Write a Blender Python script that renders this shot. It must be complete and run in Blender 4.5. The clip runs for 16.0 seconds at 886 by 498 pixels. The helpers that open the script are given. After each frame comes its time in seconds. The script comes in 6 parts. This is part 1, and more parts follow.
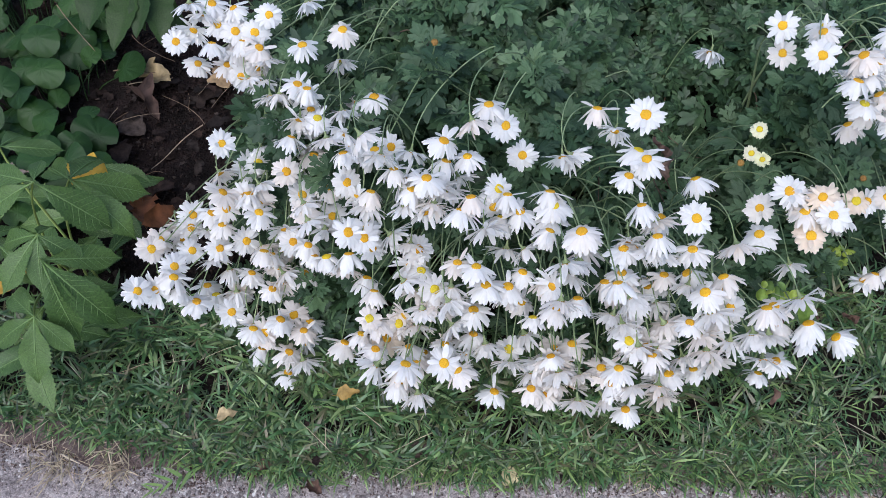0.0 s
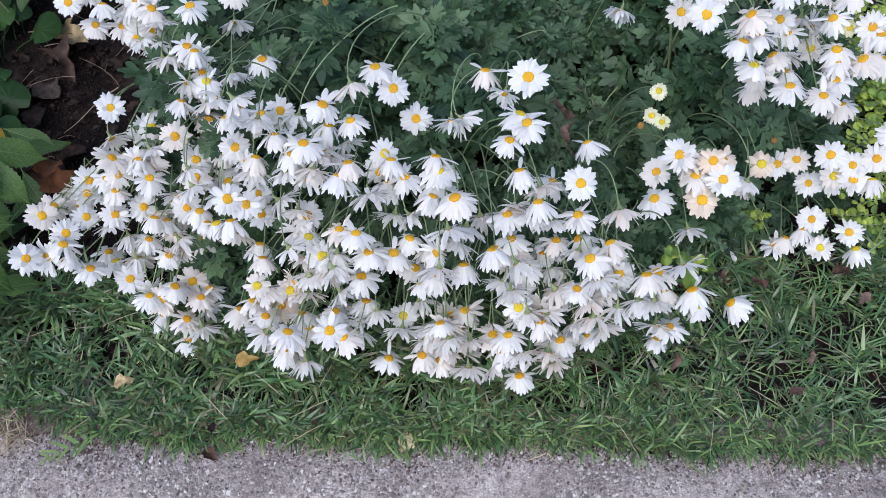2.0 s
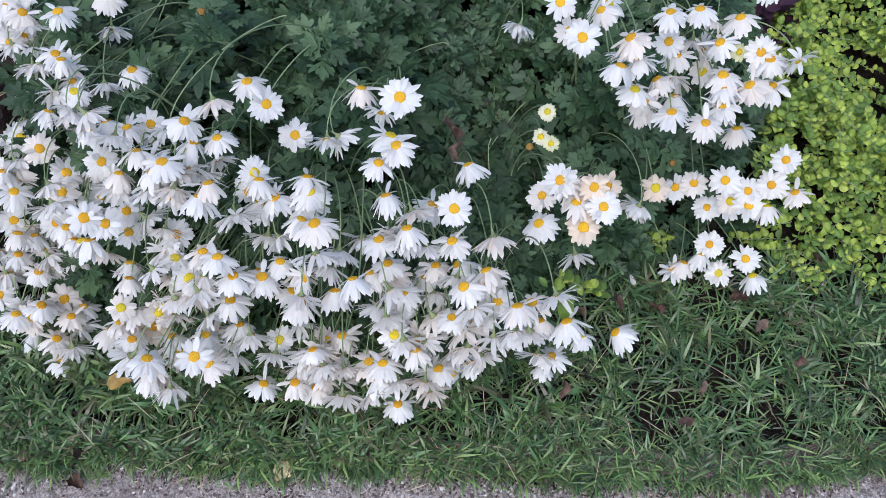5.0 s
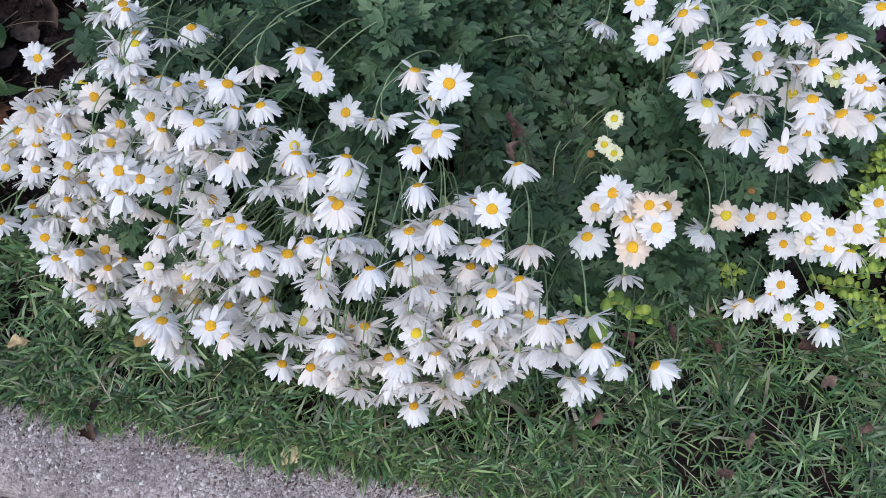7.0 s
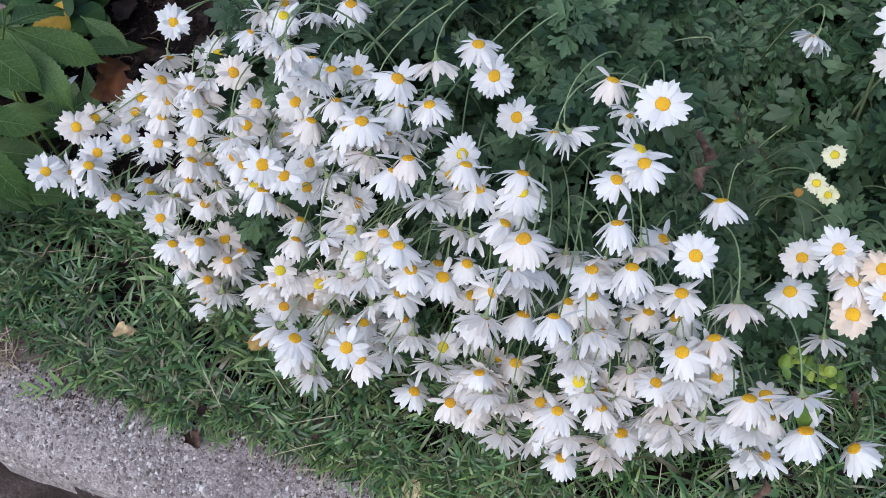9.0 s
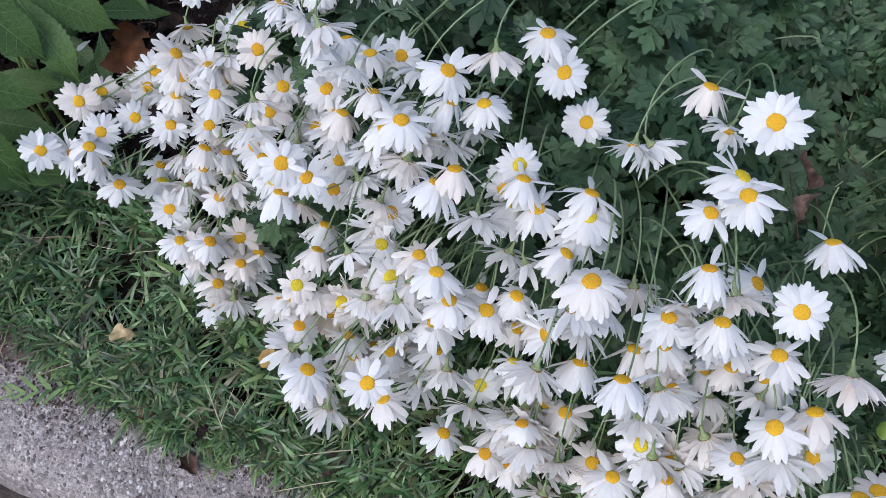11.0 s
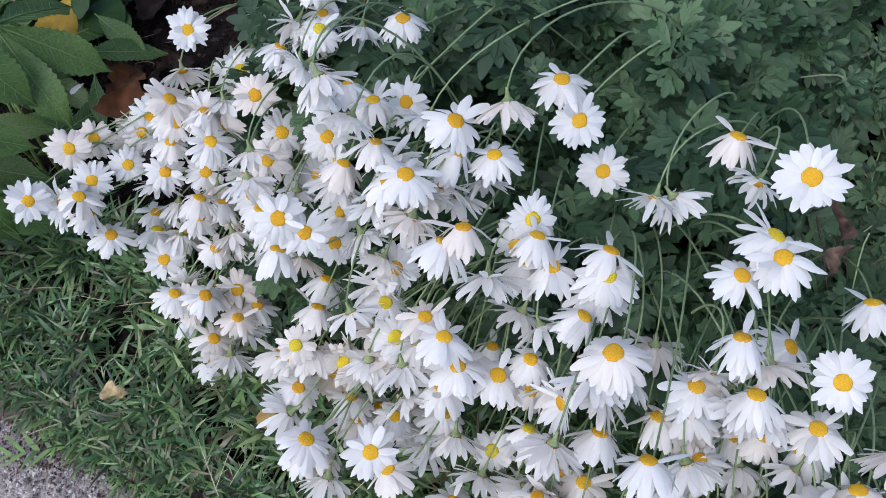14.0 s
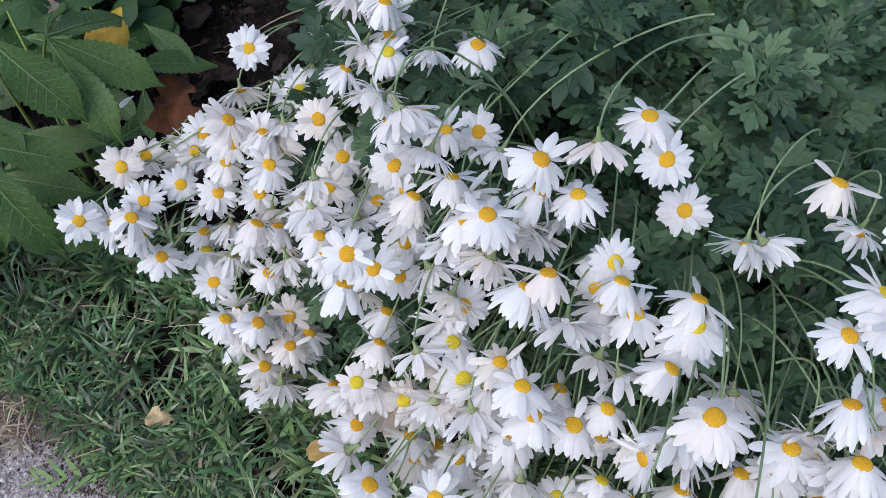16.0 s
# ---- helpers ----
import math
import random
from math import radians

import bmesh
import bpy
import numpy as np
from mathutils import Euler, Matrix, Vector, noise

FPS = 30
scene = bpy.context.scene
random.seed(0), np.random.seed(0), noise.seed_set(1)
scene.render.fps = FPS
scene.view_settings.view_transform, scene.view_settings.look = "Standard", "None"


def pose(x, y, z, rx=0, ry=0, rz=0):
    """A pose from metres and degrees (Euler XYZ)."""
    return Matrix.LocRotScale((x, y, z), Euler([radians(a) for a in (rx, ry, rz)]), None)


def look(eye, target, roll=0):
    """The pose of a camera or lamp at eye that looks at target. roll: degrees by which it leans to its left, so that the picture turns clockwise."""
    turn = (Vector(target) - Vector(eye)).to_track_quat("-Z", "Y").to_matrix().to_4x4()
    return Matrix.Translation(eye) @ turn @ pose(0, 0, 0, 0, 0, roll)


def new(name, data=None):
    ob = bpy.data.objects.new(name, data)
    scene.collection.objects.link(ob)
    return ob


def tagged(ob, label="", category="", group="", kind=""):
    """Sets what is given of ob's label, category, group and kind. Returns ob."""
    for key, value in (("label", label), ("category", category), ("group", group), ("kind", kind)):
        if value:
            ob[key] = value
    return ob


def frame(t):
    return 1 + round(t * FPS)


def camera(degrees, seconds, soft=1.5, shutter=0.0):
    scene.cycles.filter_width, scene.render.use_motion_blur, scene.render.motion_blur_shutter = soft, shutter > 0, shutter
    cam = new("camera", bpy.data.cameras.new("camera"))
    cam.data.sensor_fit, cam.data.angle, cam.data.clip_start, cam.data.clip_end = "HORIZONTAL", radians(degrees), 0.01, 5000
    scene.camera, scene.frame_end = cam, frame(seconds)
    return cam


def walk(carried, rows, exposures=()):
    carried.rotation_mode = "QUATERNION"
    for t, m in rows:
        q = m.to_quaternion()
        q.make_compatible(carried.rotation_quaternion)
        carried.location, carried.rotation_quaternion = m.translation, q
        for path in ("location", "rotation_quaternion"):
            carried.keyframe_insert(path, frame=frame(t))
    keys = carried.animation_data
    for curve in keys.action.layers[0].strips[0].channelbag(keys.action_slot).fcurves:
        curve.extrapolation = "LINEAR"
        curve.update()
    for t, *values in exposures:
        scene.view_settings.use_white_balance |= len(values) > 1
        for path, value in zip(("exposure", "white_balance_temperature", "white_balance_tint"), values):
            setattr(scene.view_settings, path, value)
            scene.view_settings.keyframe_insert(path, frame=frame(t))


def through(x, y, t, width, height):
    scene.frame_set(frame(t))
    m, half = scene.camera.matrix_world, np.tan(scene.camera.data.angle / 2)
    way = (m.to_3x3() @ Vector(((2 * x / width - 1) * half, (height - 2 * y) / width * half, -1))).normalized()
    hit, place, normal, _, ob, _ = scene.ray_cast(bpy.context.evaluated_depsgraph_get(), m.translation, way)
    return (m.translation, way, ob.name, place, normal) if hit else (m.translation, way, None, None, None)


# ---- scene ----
cam = camera(54.8, 16.0, soft=0.85)
METRES, EYE, TILT, LEAN, TURN = 1.2, 1.3, -55.0, 0.0, 0.0
ROWS = [
    (0.0, 0.0, 0.0, 0.0, 0.0, 0.0, -0.0),
    (0.5, -0.0227, 0.0057, 0.0146, 0.47, -0.45, -0.21),
    (1.0, 0.0156, 0.0218, 0.0127, 0.25, -1.42, 0.91),
    (1.5, 0.08, 0.0249, 0.0077, -0.24, -2.55, 0.96),
    (2.0, 0.1371, 0.0157, 0.0079, 0.2, -2.75, 0.21),
    (2.5, 0.187, 0.0123, 0.0038, 0.04, -2.66, -0.9),
    (3.0, 0.204, 0.0288, 0.0072, -0.15, -2.79, 0.02),
    (3.5, 0.1986, 0.0544, 0.0385, -0.62, -3.09, 2.31),
    (4.0, 0.1939, 0.052, 0.0503, -1.7, -2.93, 3.37),
    (4.5, 0.2075, 0.0497, 0.0467, -2.28, -3.07, 2.04),
    (4.7, 0.2246, 0.0507, 0.0429, -2.21, -3.07, 0.84),
    (6.8, 0.3454, 0.1007, 0.0405, 5.46, -3.38, -7.63),
    (7.0, 0.3257, 0.1149, 0.0448, 6.03, -3.83, -8.05),
    (7.5, 0.2905, 0.1458, 0.0598, 7.65, -5.14, -9.34),
    (8.0, 0.2581, 0.1741, 0.0717, 8.64, -6.34, -10.95),
    (8.5, 0.225, 0.1994, 0.0753, 9.23, -7.14, -12.25),
    (9.0, 0.1832, 0.222, 0.0794, 9.9, -7.24, -13.36),
    (9.5, 0.1477, 0.2645, 0.0893, 10.6, -7.87, -15.06),
    (9.7, 0.1357, 0.2808, 0.0860, 10.75, -8.05, -15.78),
    (11.8, 0.1529, 0.3757, 0.1011, 13.84, -10.10, -16.43),
    (12.0, 0.1522, 0.3804, 0.0959, 13.62, -9.97, -16.29),
    (12.5, 0.1427, 0.3951, 0.0976, 13.43, -9.73, -15.47),
    (13.0, 0.1379, 0.3997, 0.1078, 13.38, -9.1, -14.94),
    (13.5, 0.1326, 0.3994, 0.1134, 13.05, -8.49, -15.41),
    (14.0, 0.1318, 0.3966, 0.1161, 13.58, -8.1, -16.31),
    (14.5, 0.1449, 0.397, 0.1178, 14.78, -8.06, -17.39),
    (15.0, 0.1292, 0.4072, 0.1242, 15.74, -8.36, -18.09),
    (15.5, 0.1038, 0.4138, 0.1251, 15.5, -8.58, -18.28),
    (16.0, 0.0752, 0.4167, 0.1271, 14.65, -8.55, -17.68),
]
walk(cam, [(t, pose(0, 0, EYE, TILT, LEAN, TURN) @ pose(METRES * x, METRES * y, METRES * z, 90 + pitch, roll, yaw)) for t, x, y, z, yaw, pitch, roll in ROWS],
     [(0.0, 0.89, 6030, 12), (4.5, 0.85, 6030, 12), (8.0, 0.80, 6030, 12), (16.0, 0.81, 6030, 12)])

# ---- daylight: a bright, fully overcast sky ----
world = bpy.data.worlds.new("overcast_sky")
scene.world = world
world.use_nodes = True
wn = world.node_tree.nodes
sky = wn.new("ShaderNodeTexSky")
sky.sky_type, sky.sun_disc = "NISHITA", False
sky.sun_elevation, sky.sun_rotation = radians(52), radians(200)
sky.air_density, sky.dust_density, sky.ozone_density = 1.0, 2.0, 1.0
world.node_tree.links.new(sky.outputs[0], wn["Background"].inputs[0])
wn["Background"].inputs[1].default_value = 0.12
sun = new("sun", bpy.data.lights.new("sun", "SUN"))
sun.data.energy, sun.data.angle, sun.data.color = 1.3, radians(60), (1.0, 1.0, 1.0)
sun.matrix_world = look((-1.2, -2.6, 5.0), (0.2, 0.8, 0.0))


# ---- materials ----
def material(name, rough=0.6, spec=0.3):
    m = bpy.data.materials.new(name)
    m.use_nodes = True
    p = m.node_tree.nodes["Principled BSDF"]
    p.inputs["Roughness"].default_value = rough
    p.inputs["Specular IOR Level"].default_value = spec
    return m, m.node_tree, p


def node(tree, kind, **inputs):
    n = tree.nodes.new(kind)
    for key, value in inputs.items():
        n.inputs[key.replace("_", " ")].default_value = value
    return n


def ramp(tree, source, stops):
    r = tree.nodes.new("ShaderNodeValToRGB")
    e = r.color_ramp.elements
    while len(e) < len(stops):
        e.new(0.5)
    for i, (at, col) in enumerate(stops):
        e[i].position, e[i].color = at, (*col, 1)
    tree.links.new(source, r.inputs[0])
    return r.outputs[0]


def blend(tree, fac, a, b, mode="MIX"):
    m = tree.nodes.new("ShaderNodeMix")
    m.data_type, m.blend_type = "RGBA", mode
    for socket, value in ((m.inputs[0], fac), (m.inputs[6], a), (m.inputs[7], b)):
        if isinstance(value, (int, float)):
            socket.default_value = value
        elif isinstance(value, tuple):
            socket.default_value = (*value, 1)
        else:
            tree.links.new(value, socket)
    return m.outputs[2]


def coords(tree):
    return tree.nodes.new("ShaderNodeTexCoord").outputs["Object"]


def noise_of(tree, scale, detail=4, rough=0.6, vec=None):
    n = node(tree, "ShaderNodeTexNoise", Scale=scale, Detail=detail, Roughness=rough)
    tree.links.new(vec if vec is not None else coords(tree), n.inputs["Vector"])
    return n.outputs["Fac"]


def bump(tree, p, height, strength, distance):
    b = node(tree, "ShaderNodeBump", Strength=strength, Distance=distance)
    tree.links.new(height, b.inputs["Height"])
    tree.links.new(b.outputs[0], p.inputs["Normal"])


def leafy(name, colours, rough=0.55, spec=0.25, through=0.25, island=True, scale=60.0, low=0.72, high=1.2):
    """A thin plant surface: tint per leaf, blotches, light passing through."""
    m, t, p = material(name, rough, spec)
    rand = (t.nodes.new("ShaderNodeNewGeometry").outputs["Random Per Island"] if island
            else t.nodes.new("ShaderNodeObjectInfo").outputs["Random"])
    tint = ramp(t, rand, [(i / (len(colours) - 1), c) for i, c in enumerate(colours)])
    mottled = noise_of(t, scale, 5)
    spots = ramp(t, mottled, [(0.3, (low, low, low)), (0.7, (high, high, high * 0.97))])
    col = blend(t, 1.0, tint, spots, "MULTIPLY")
    t.links.new(col, p.inputs["Base Color"])
    bump(t, p, mottled, 0.35, 0.002)
    tr = t.nodes.new("ShaderNodeBsdfTranslucent")
    t.links.new(blend(t, 1.0, col, (1.1, 1.25, 0.6), "MULTIPLY"), tr.inputs[0])
    mix = t.nodes.new("ShaderNodeMixShader")
    mix.inputs[0].default_value = through
    t.links.new(p.outputs[0], mix.inputs[1])
    t.links.new(tr.outputs[0], mix.inputs[2])
    t.links.new(mix.outputs[0], t.nodes["Material Output"].inputs[0])
    return m


def petal_material(name, fresh, aged):
    """White ray florets: fine lengthwise streaks, some blushed with age."""
    m, t, p = material(name, 0.5, 0.2)
    obj = t.nodes.new("ShaderNodeObjectInfo").outputs["Random"]
    isl = t.nodes.new("ShaderNodeNewGeometry").outputs["Random Per Island"]
    age = ramp(t, obj, [(0.0, fresh), (0.55, fresh), (1.0, aged)])
    col = blend(t, 1.0, age, ramp(t, isl, [(0.0, (0.96, 0.95, 0.945)), (1.0, (1.0, 1.0, 1.0))]), "MULTIPLY")
    n = noise_of(t, 140, 3)
    col = blend(t, 1.0, col, ramp(t, n, [(0.3, (0.965, 0.955, 0.95)), (0.6, (1.0, 1.0, 1.0))]), "MULTIPLY")
    t.links.new(col, p.inputs["Base Color"])
    bump(t, p, noise_of(t, 420, 2), 0.25, 0.001)
    tr = t.nodes.new("ShaderNodeBsdfTranslucent")
    t.links.new(blend(t, 1.0, col, (1.0, 0.975, 0.93), "MULTIPLY"), tr.inputs[0])
    mix = t.nodes.new("ShaderNodeMixShader")
    mix.inputs[0].default_value = 0.46
    t.links.new(p.outputs[0], mix.inputs[1])
    t.links.new(tr.outputs[0], mix.inputs[2])
    t.links.new(mix.outputs[0], t.nodes["Material Output"].inputs[0])
    return m


PETAL = petal_material("white_petal", (0.868, 0.865, 0.862), (0.872, 0.815, 0.765))
PETAL_PEACH = petal_material("peach_petal", (0.90, 0.785, 0.66), (0.90, 0.81, 0.71))
PETAL_CREAM = petal_material("cream_petal", (0.84, 0.84, 0.58), (0.84, 0.82, 0.66))


def disc_material(name, outer, inner):
    m, t, p = material(name, 0.75, 0.15)
    v = node(t, "ShaderNodeTexVoronoi", Scale=1500.0)
    t.links.new(coords(t), v.inputs["Vector"])
    rand = t.nodes.new("ShaderNodeObjectInfo").outputs["Random"]
    col = blend(t, 1.0, ramp(t, rand, [(0, outer), (1, inner)]), ramp(t, v.outputs["Distance"], [(0.0, (1.05, 1.05, 1.0)), (0.9, (0.72, 0.66, 0.6))]), "MULTIPLY")
    t.links.new(col, p.inputs["Base Color"])
    bump(t, p, v.outputs["Distance"], 0.6, 0.0008)
    return m


DISC = disc_material("yellow_disc", (0.78, 0.46, 0.028), (0.66, 0.35, 0.024))
DISC_YOUNG = disc_material("greenish_disc", (0.74, 0.56, 0.03), (0.62, 0.52, 0.04))
STEM = leafy("green_stem", [(0.20, 0.27, 0.13), (0.28, 0.345, 0.185), (0.15, 0.215, 0.11)], 0.55, 0.3, 0.05, False, 200)
CUP = leafy("pale_bract", [(0.20, 0.26, 0.11), (0.26, 0.31, 0.15), (0.17, 0.22, 0.10)], 0.55, 0.3, 0.1, False, 300)
WOODY = leafy("brown_twig", [(0.10, 0.07, 0.05), (0.16, 0.11, 0.08), (0.07, 0.05, 0.04)], 0.8, 0.15, 0.0, False, 200)
LEAF = leafy("chrysanthemum_leaf", [(0.036, 0.076, 0.036), (0.054, 0.106, 0.048), (0.100, 0.166, 0.080), (0.018, 0.042, 0.021), (0.046, 0.094, 0.038), (0.022, 0.050, 0.024)], 0.5, 0.35, 0.12)
LEAF_OB = leafy("chrysanthemum_leaf_single", [(0.036, 0.076, 0.036), (0.054, 0.106, 0.048), (0.100, 0.166, 0.080), (0.018, 0.042, 0.021), (0.046, 0.094, 0.038), (0.022, 0.050, 0.024)], 0.5, 0.35, 0.12, False)
GRASS = leafy("grass_blade", [(0.010, 0.022, 0.009), (0.060, 0.136, 0.046), (0.124, 0.220, 0.084), (0.020, 0.046, 0.016), (0.225, 0.305, 0.125), (0.010, 0.022, 0.009), (0.080, 0.170, 0.060), (0.125, 0.110, 0.062), (0.034, 0.078, 0.026), (0.165, 0.262, 0.084)], 0.36, 0.48, 0.10, True, 40)
PALE_GRASS = leafy("young_and_brightening_grass", [(0.15, 0.25, 0.075), (0.22, 0.31, 0.10), (0.11, 0.20, 0.07)], 0.4, 0.4, 0.2, True, 40)
DIRT = leafy("reddish_dirt", [(0.085, 0.058, 0.050), (0.13, 0.092, 0.080), (0.045, 0.032, 0.030), (0.19, 0.145, 0.125)], 0.9, 0.1, 0.0, True, 200)
STRAW = leafy("dry_straw", [(0.40, 0.32, 0.22), (0.52, 0.44, 0.33), (0.28, 0.195, 0.135)], 0.7, 0.2, 0.1, True, 60)
TWIG = leafy("dry_twig", [(0.26, 0.19, 0.13), (0.14, 0.095, 0.06), (0.38, 0.30, 0.22)], 0.75, 0.15, 0.0, True, 60)
BROAD = leafy("broad_serrate_leaf", [(0.050, 0.098, 0.027), (0.074, 0.134, 0.036), (0.102, 0.170, 0.047)], 0.42, 0.34, 0.2, False, 45, 0.6, 1.25)
ROUND = leafy("round_leaf", [(0.016, 0.044, 0.011), (0.024, 0.060, 0.014), (0.034, 0.080, 0.018)], 0.38, 0.22, 0.15, False, 40)
POINTED = leafy("pointed_leaf", [(0.022, 0.049, 0.012), (0.032, 0.064, 0.014), (0.016, 0.038, 0.011)], 0.42, 0.22, 0.2, False, 40)
LIME = leafy("lime_leaf", [(0.30, 0.41, 0.075), (0.46, 0.54, 0.105), (0.23, 0.34, 0.065), (0.12, 0.20, 0.05), (0.19, 0.30, 0.065), (0.48, 0.53, 0.12)], 0.5, 0.3, 0.3, True, 80)
PURPLE = leafy("purple_leaf", [(0.034, 0.013, 0.026), (0.048, 0.016, 0.034), (0.026, 0.011, 0.022)], 0.5, 0.3, 0.1, False, 50)
DEAD = leafy("brown_dead_leaf", [(0.085, 0.048, 0.036), (0.12, 0.070, 0.052), (0.065, 0.040, 0.034), (0.15, 0.10, 0.080)], 0.7, 0.2, 0.08, False, 3.5, 0.3, 1.6)
TAN = leafy("tan_dead_leaf", [(0.46, 0.36, 0.20), (0.40, 0.27, 0.15), (0.50, 0.42, 0.24)], 0.65, 0.2, 0.12, False, 3.0, 0.4, 1.3)
GREY_LEAF = leafy("weathered_dead_leaf", [(0.27, 0.215, 0.18), (0.24, 0.19, 0.16)], 0.75, 0.15, 0.08, False, 3.0, 0.4, 1.3)
RUST = leafy("rusty_dead_leaf", [(0.165, 0.062, 0.026), (0.125, 0.050, 0.024)], 0.6, 0.25, 0.12, False, 3.0, 0.35, 1.4)
OCHRE = leafy("ochre_dead_leaf", [(0.40, 0.27, 0.075), (0.34, 0.22, 0.07)], 0.6, 0.25, 0.15, False, 2.2, 0.5, 1.25)
GOLD = leafy("yellow_dead_leaf", [(0.54, 0.33, 0.04), (0.44, 0.26, 0.045)], 0.6, 0.25, 0.15, False, 2.2, 0.5, 1.25)
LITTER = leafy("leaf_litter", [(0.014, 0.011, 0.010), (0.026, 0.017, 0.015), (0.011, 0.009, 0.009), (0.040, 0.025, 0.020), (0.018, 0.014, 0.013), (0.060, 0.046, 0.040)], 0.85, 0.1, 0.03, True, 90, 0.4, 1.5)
RIB = material("pale_leaf_rib", 0.5, 0.3)[0]
RIB.node_tree.nodes["Principled BSDF"].inputs["Base Color"].default_value = (0.13, 0.21, 0.07, 1)
PALE_STALK = material("yellow_green_stalk", 0.5, 0.3)[0]
PALE_STALK.node_tree.nodes["Principled BSDF"].inputs["Base Color"].default_value = (0.20, 0.26, 0.07, 1)


def soil_material():
    m, t, p = material("dark_mulch_soil", 0.9, 0.1)
    a, b = noise_of(t, 14, 6), noise_of(t, 120, 5)
    col = ramp(t, a, [(0.3, (0.010, 0.008, 0.007)), (0.55, (0.021, 0.015, 0.014)), (0.75, (0.042, 0.028, 0.025))])
    col = blend(t, 1.0, col, ramp(t, b, [(0.3, (0.5, 0.5, 0.5)), (0.7, (1.4, 1.35, 1.3))]), "MULTIPLY")
    t.links.new(col, p.inputs["Base Color"])
    bump(t, p, b, 0.9, 0.012)
    return m


def concrete_material():
    """Weathered kerb concrete: blotched paste, dark and pale grit, a dirtier upper edge from the bed."""
    m, t, p = material("exposed_aggregate_concrete", 0.85, 0.2)
    big, fine, grit = noise_of(t, 6, 6, 0.7), noise_of(t, 75, 6, 0.75), noise_of(t, 330, 4, 0.75)
    base = ramp(t, big, [(0.3, (0.18, 0.157, 0.148)), (0.5, (0.34, 0.305, 0.290)), (0.7, (0.50, 0.455, 0.435))])
    col = blend(t, 1.0, base, ramp(t, grit, [(0.32, (0.28, 0.26, 0.26)), (0.45, (0.86, 0.84, 0.84)), (0.56, (1.05, 1.02, 1.02)), (0.68, (1.9, 1.85, 1.8))]), "MULTIPLY")
    col = blend(t, 1.0, col, ramp(t, fine, [(0.34, (0.52, 0.50, 0.50)), (0.5, (0.95, 0.93, 0.93)), (0.66, (1.3, 1.28, 1.26))]), "MULTIPLY")
    t.links.new(col, p.inputs["Base Color"])
    add = t.nodes.new("ShaderNodeMath")
    add.operation = "ADD"
    t.links.new(grit, add.inputs[0])
    t.links.new(fine, add.inputs[1])
    bump(t, p, add.outputs[0], 0.9, 0.004)
    return m


def asphalt_material():
    m, t, p = material("dark_asphalt", 0.85, 0.25)
    v = node(t, "ShaderNodeTexVoronoi", Scale=140.0)
    t.links.new(coords(t), v.inputs["Vector"])
    sep = t.nodes.new("ShaderNodeSeparateColor")
    t.links.new(v.outputs["Color"], sep.inputs[0])
    col = ramp(t, sep.outputs[0], [(0, (0.025, 0.024, 0.024)), (0.7, (0.055, 0.052, 0.05)), (1, (0.12, 0.115, 0.11))])
    t.links.new(blend(t, 1.0, col, ramp(t, noise_of(t, 4, 4), [(0.3, (0.7, 0.7, 0.7)), (0.7, (1.2, 1.2, 1.2))]), "MULTIPLY"), p.inputs["Base Color"])
    bump(t, p, v.outputs["Distance"], 0.8, 0.005)
    return m


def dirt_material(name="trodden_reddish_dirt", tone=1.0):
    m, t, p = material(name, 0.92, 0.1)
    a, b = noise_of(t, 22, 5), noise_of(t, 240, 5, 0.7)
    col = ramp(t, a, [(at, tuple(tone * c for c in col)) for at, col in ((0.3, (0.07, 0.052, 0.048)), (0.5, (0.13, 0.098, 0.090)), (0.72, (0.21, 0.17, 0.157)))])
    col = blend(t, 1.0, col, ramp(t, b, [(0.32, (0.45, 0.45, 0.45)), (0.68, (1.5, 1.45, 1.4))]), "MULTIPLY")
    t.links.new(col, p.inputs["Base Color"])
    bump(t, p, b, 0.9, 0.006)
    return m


# the silt is the same dirt mix at 0.45 of its tone
DIRT_STRIP, SILT = dirt_material(), dirt_material("dark_toned_silt", 0.45)
SOIL, CONCRETE, ASPHALT = soil_material(), concrete_material(), asphalt_material()


# ---- building helpers ----
def mesh_of(name, verts, faces, mat, smooth=True):
    me = bpy.data.meshes.new(name)
    me.from_pydata(verts, [], faces)
    if smooth:
        me.polygons.foreach_set("use_smooth", [True] * len(me.polygons))
    me.materials.append(mat)
    me.update()
    return me


def part(name, me, parent=None, m=None, label=""):
    """Link a mesh as one object, at the world pose m, under its thing."""
    ob = new(name, me)
    m = m if m is not None else Matrix()
    if parent is not None:
        ob.parent = parent
        up = parent.matrix_basis.copy()
        above = parent.parent
        while above is not None:
            up = above.matrix_basis @ up
            above = above.parent
        ob.matrix_basis = up.inverted() @ m
    else:
        ob.matrix_basis = m
    return tagged(ob, label)


def thing(name, place, label, category, group="", kind=""):
    ob = new(name)
    ob.empty_display_size = 0.02
    ob.matrix_basis = Matrix.Translation(place)
    return tagged(ob, label, category, group, kind)


class Heap:
    """Gathers many small pieces into one mesh."""

    def __init__(self):
        self.v, self.f = [], []

    def add(self, me_v, me_f, m):
        k = len(self.v)
        self.v.extend(tuple(m @ Vector(p)) for p in me_v)
        self.f.extend(tuple(k + i for i in face) for face in me_f)


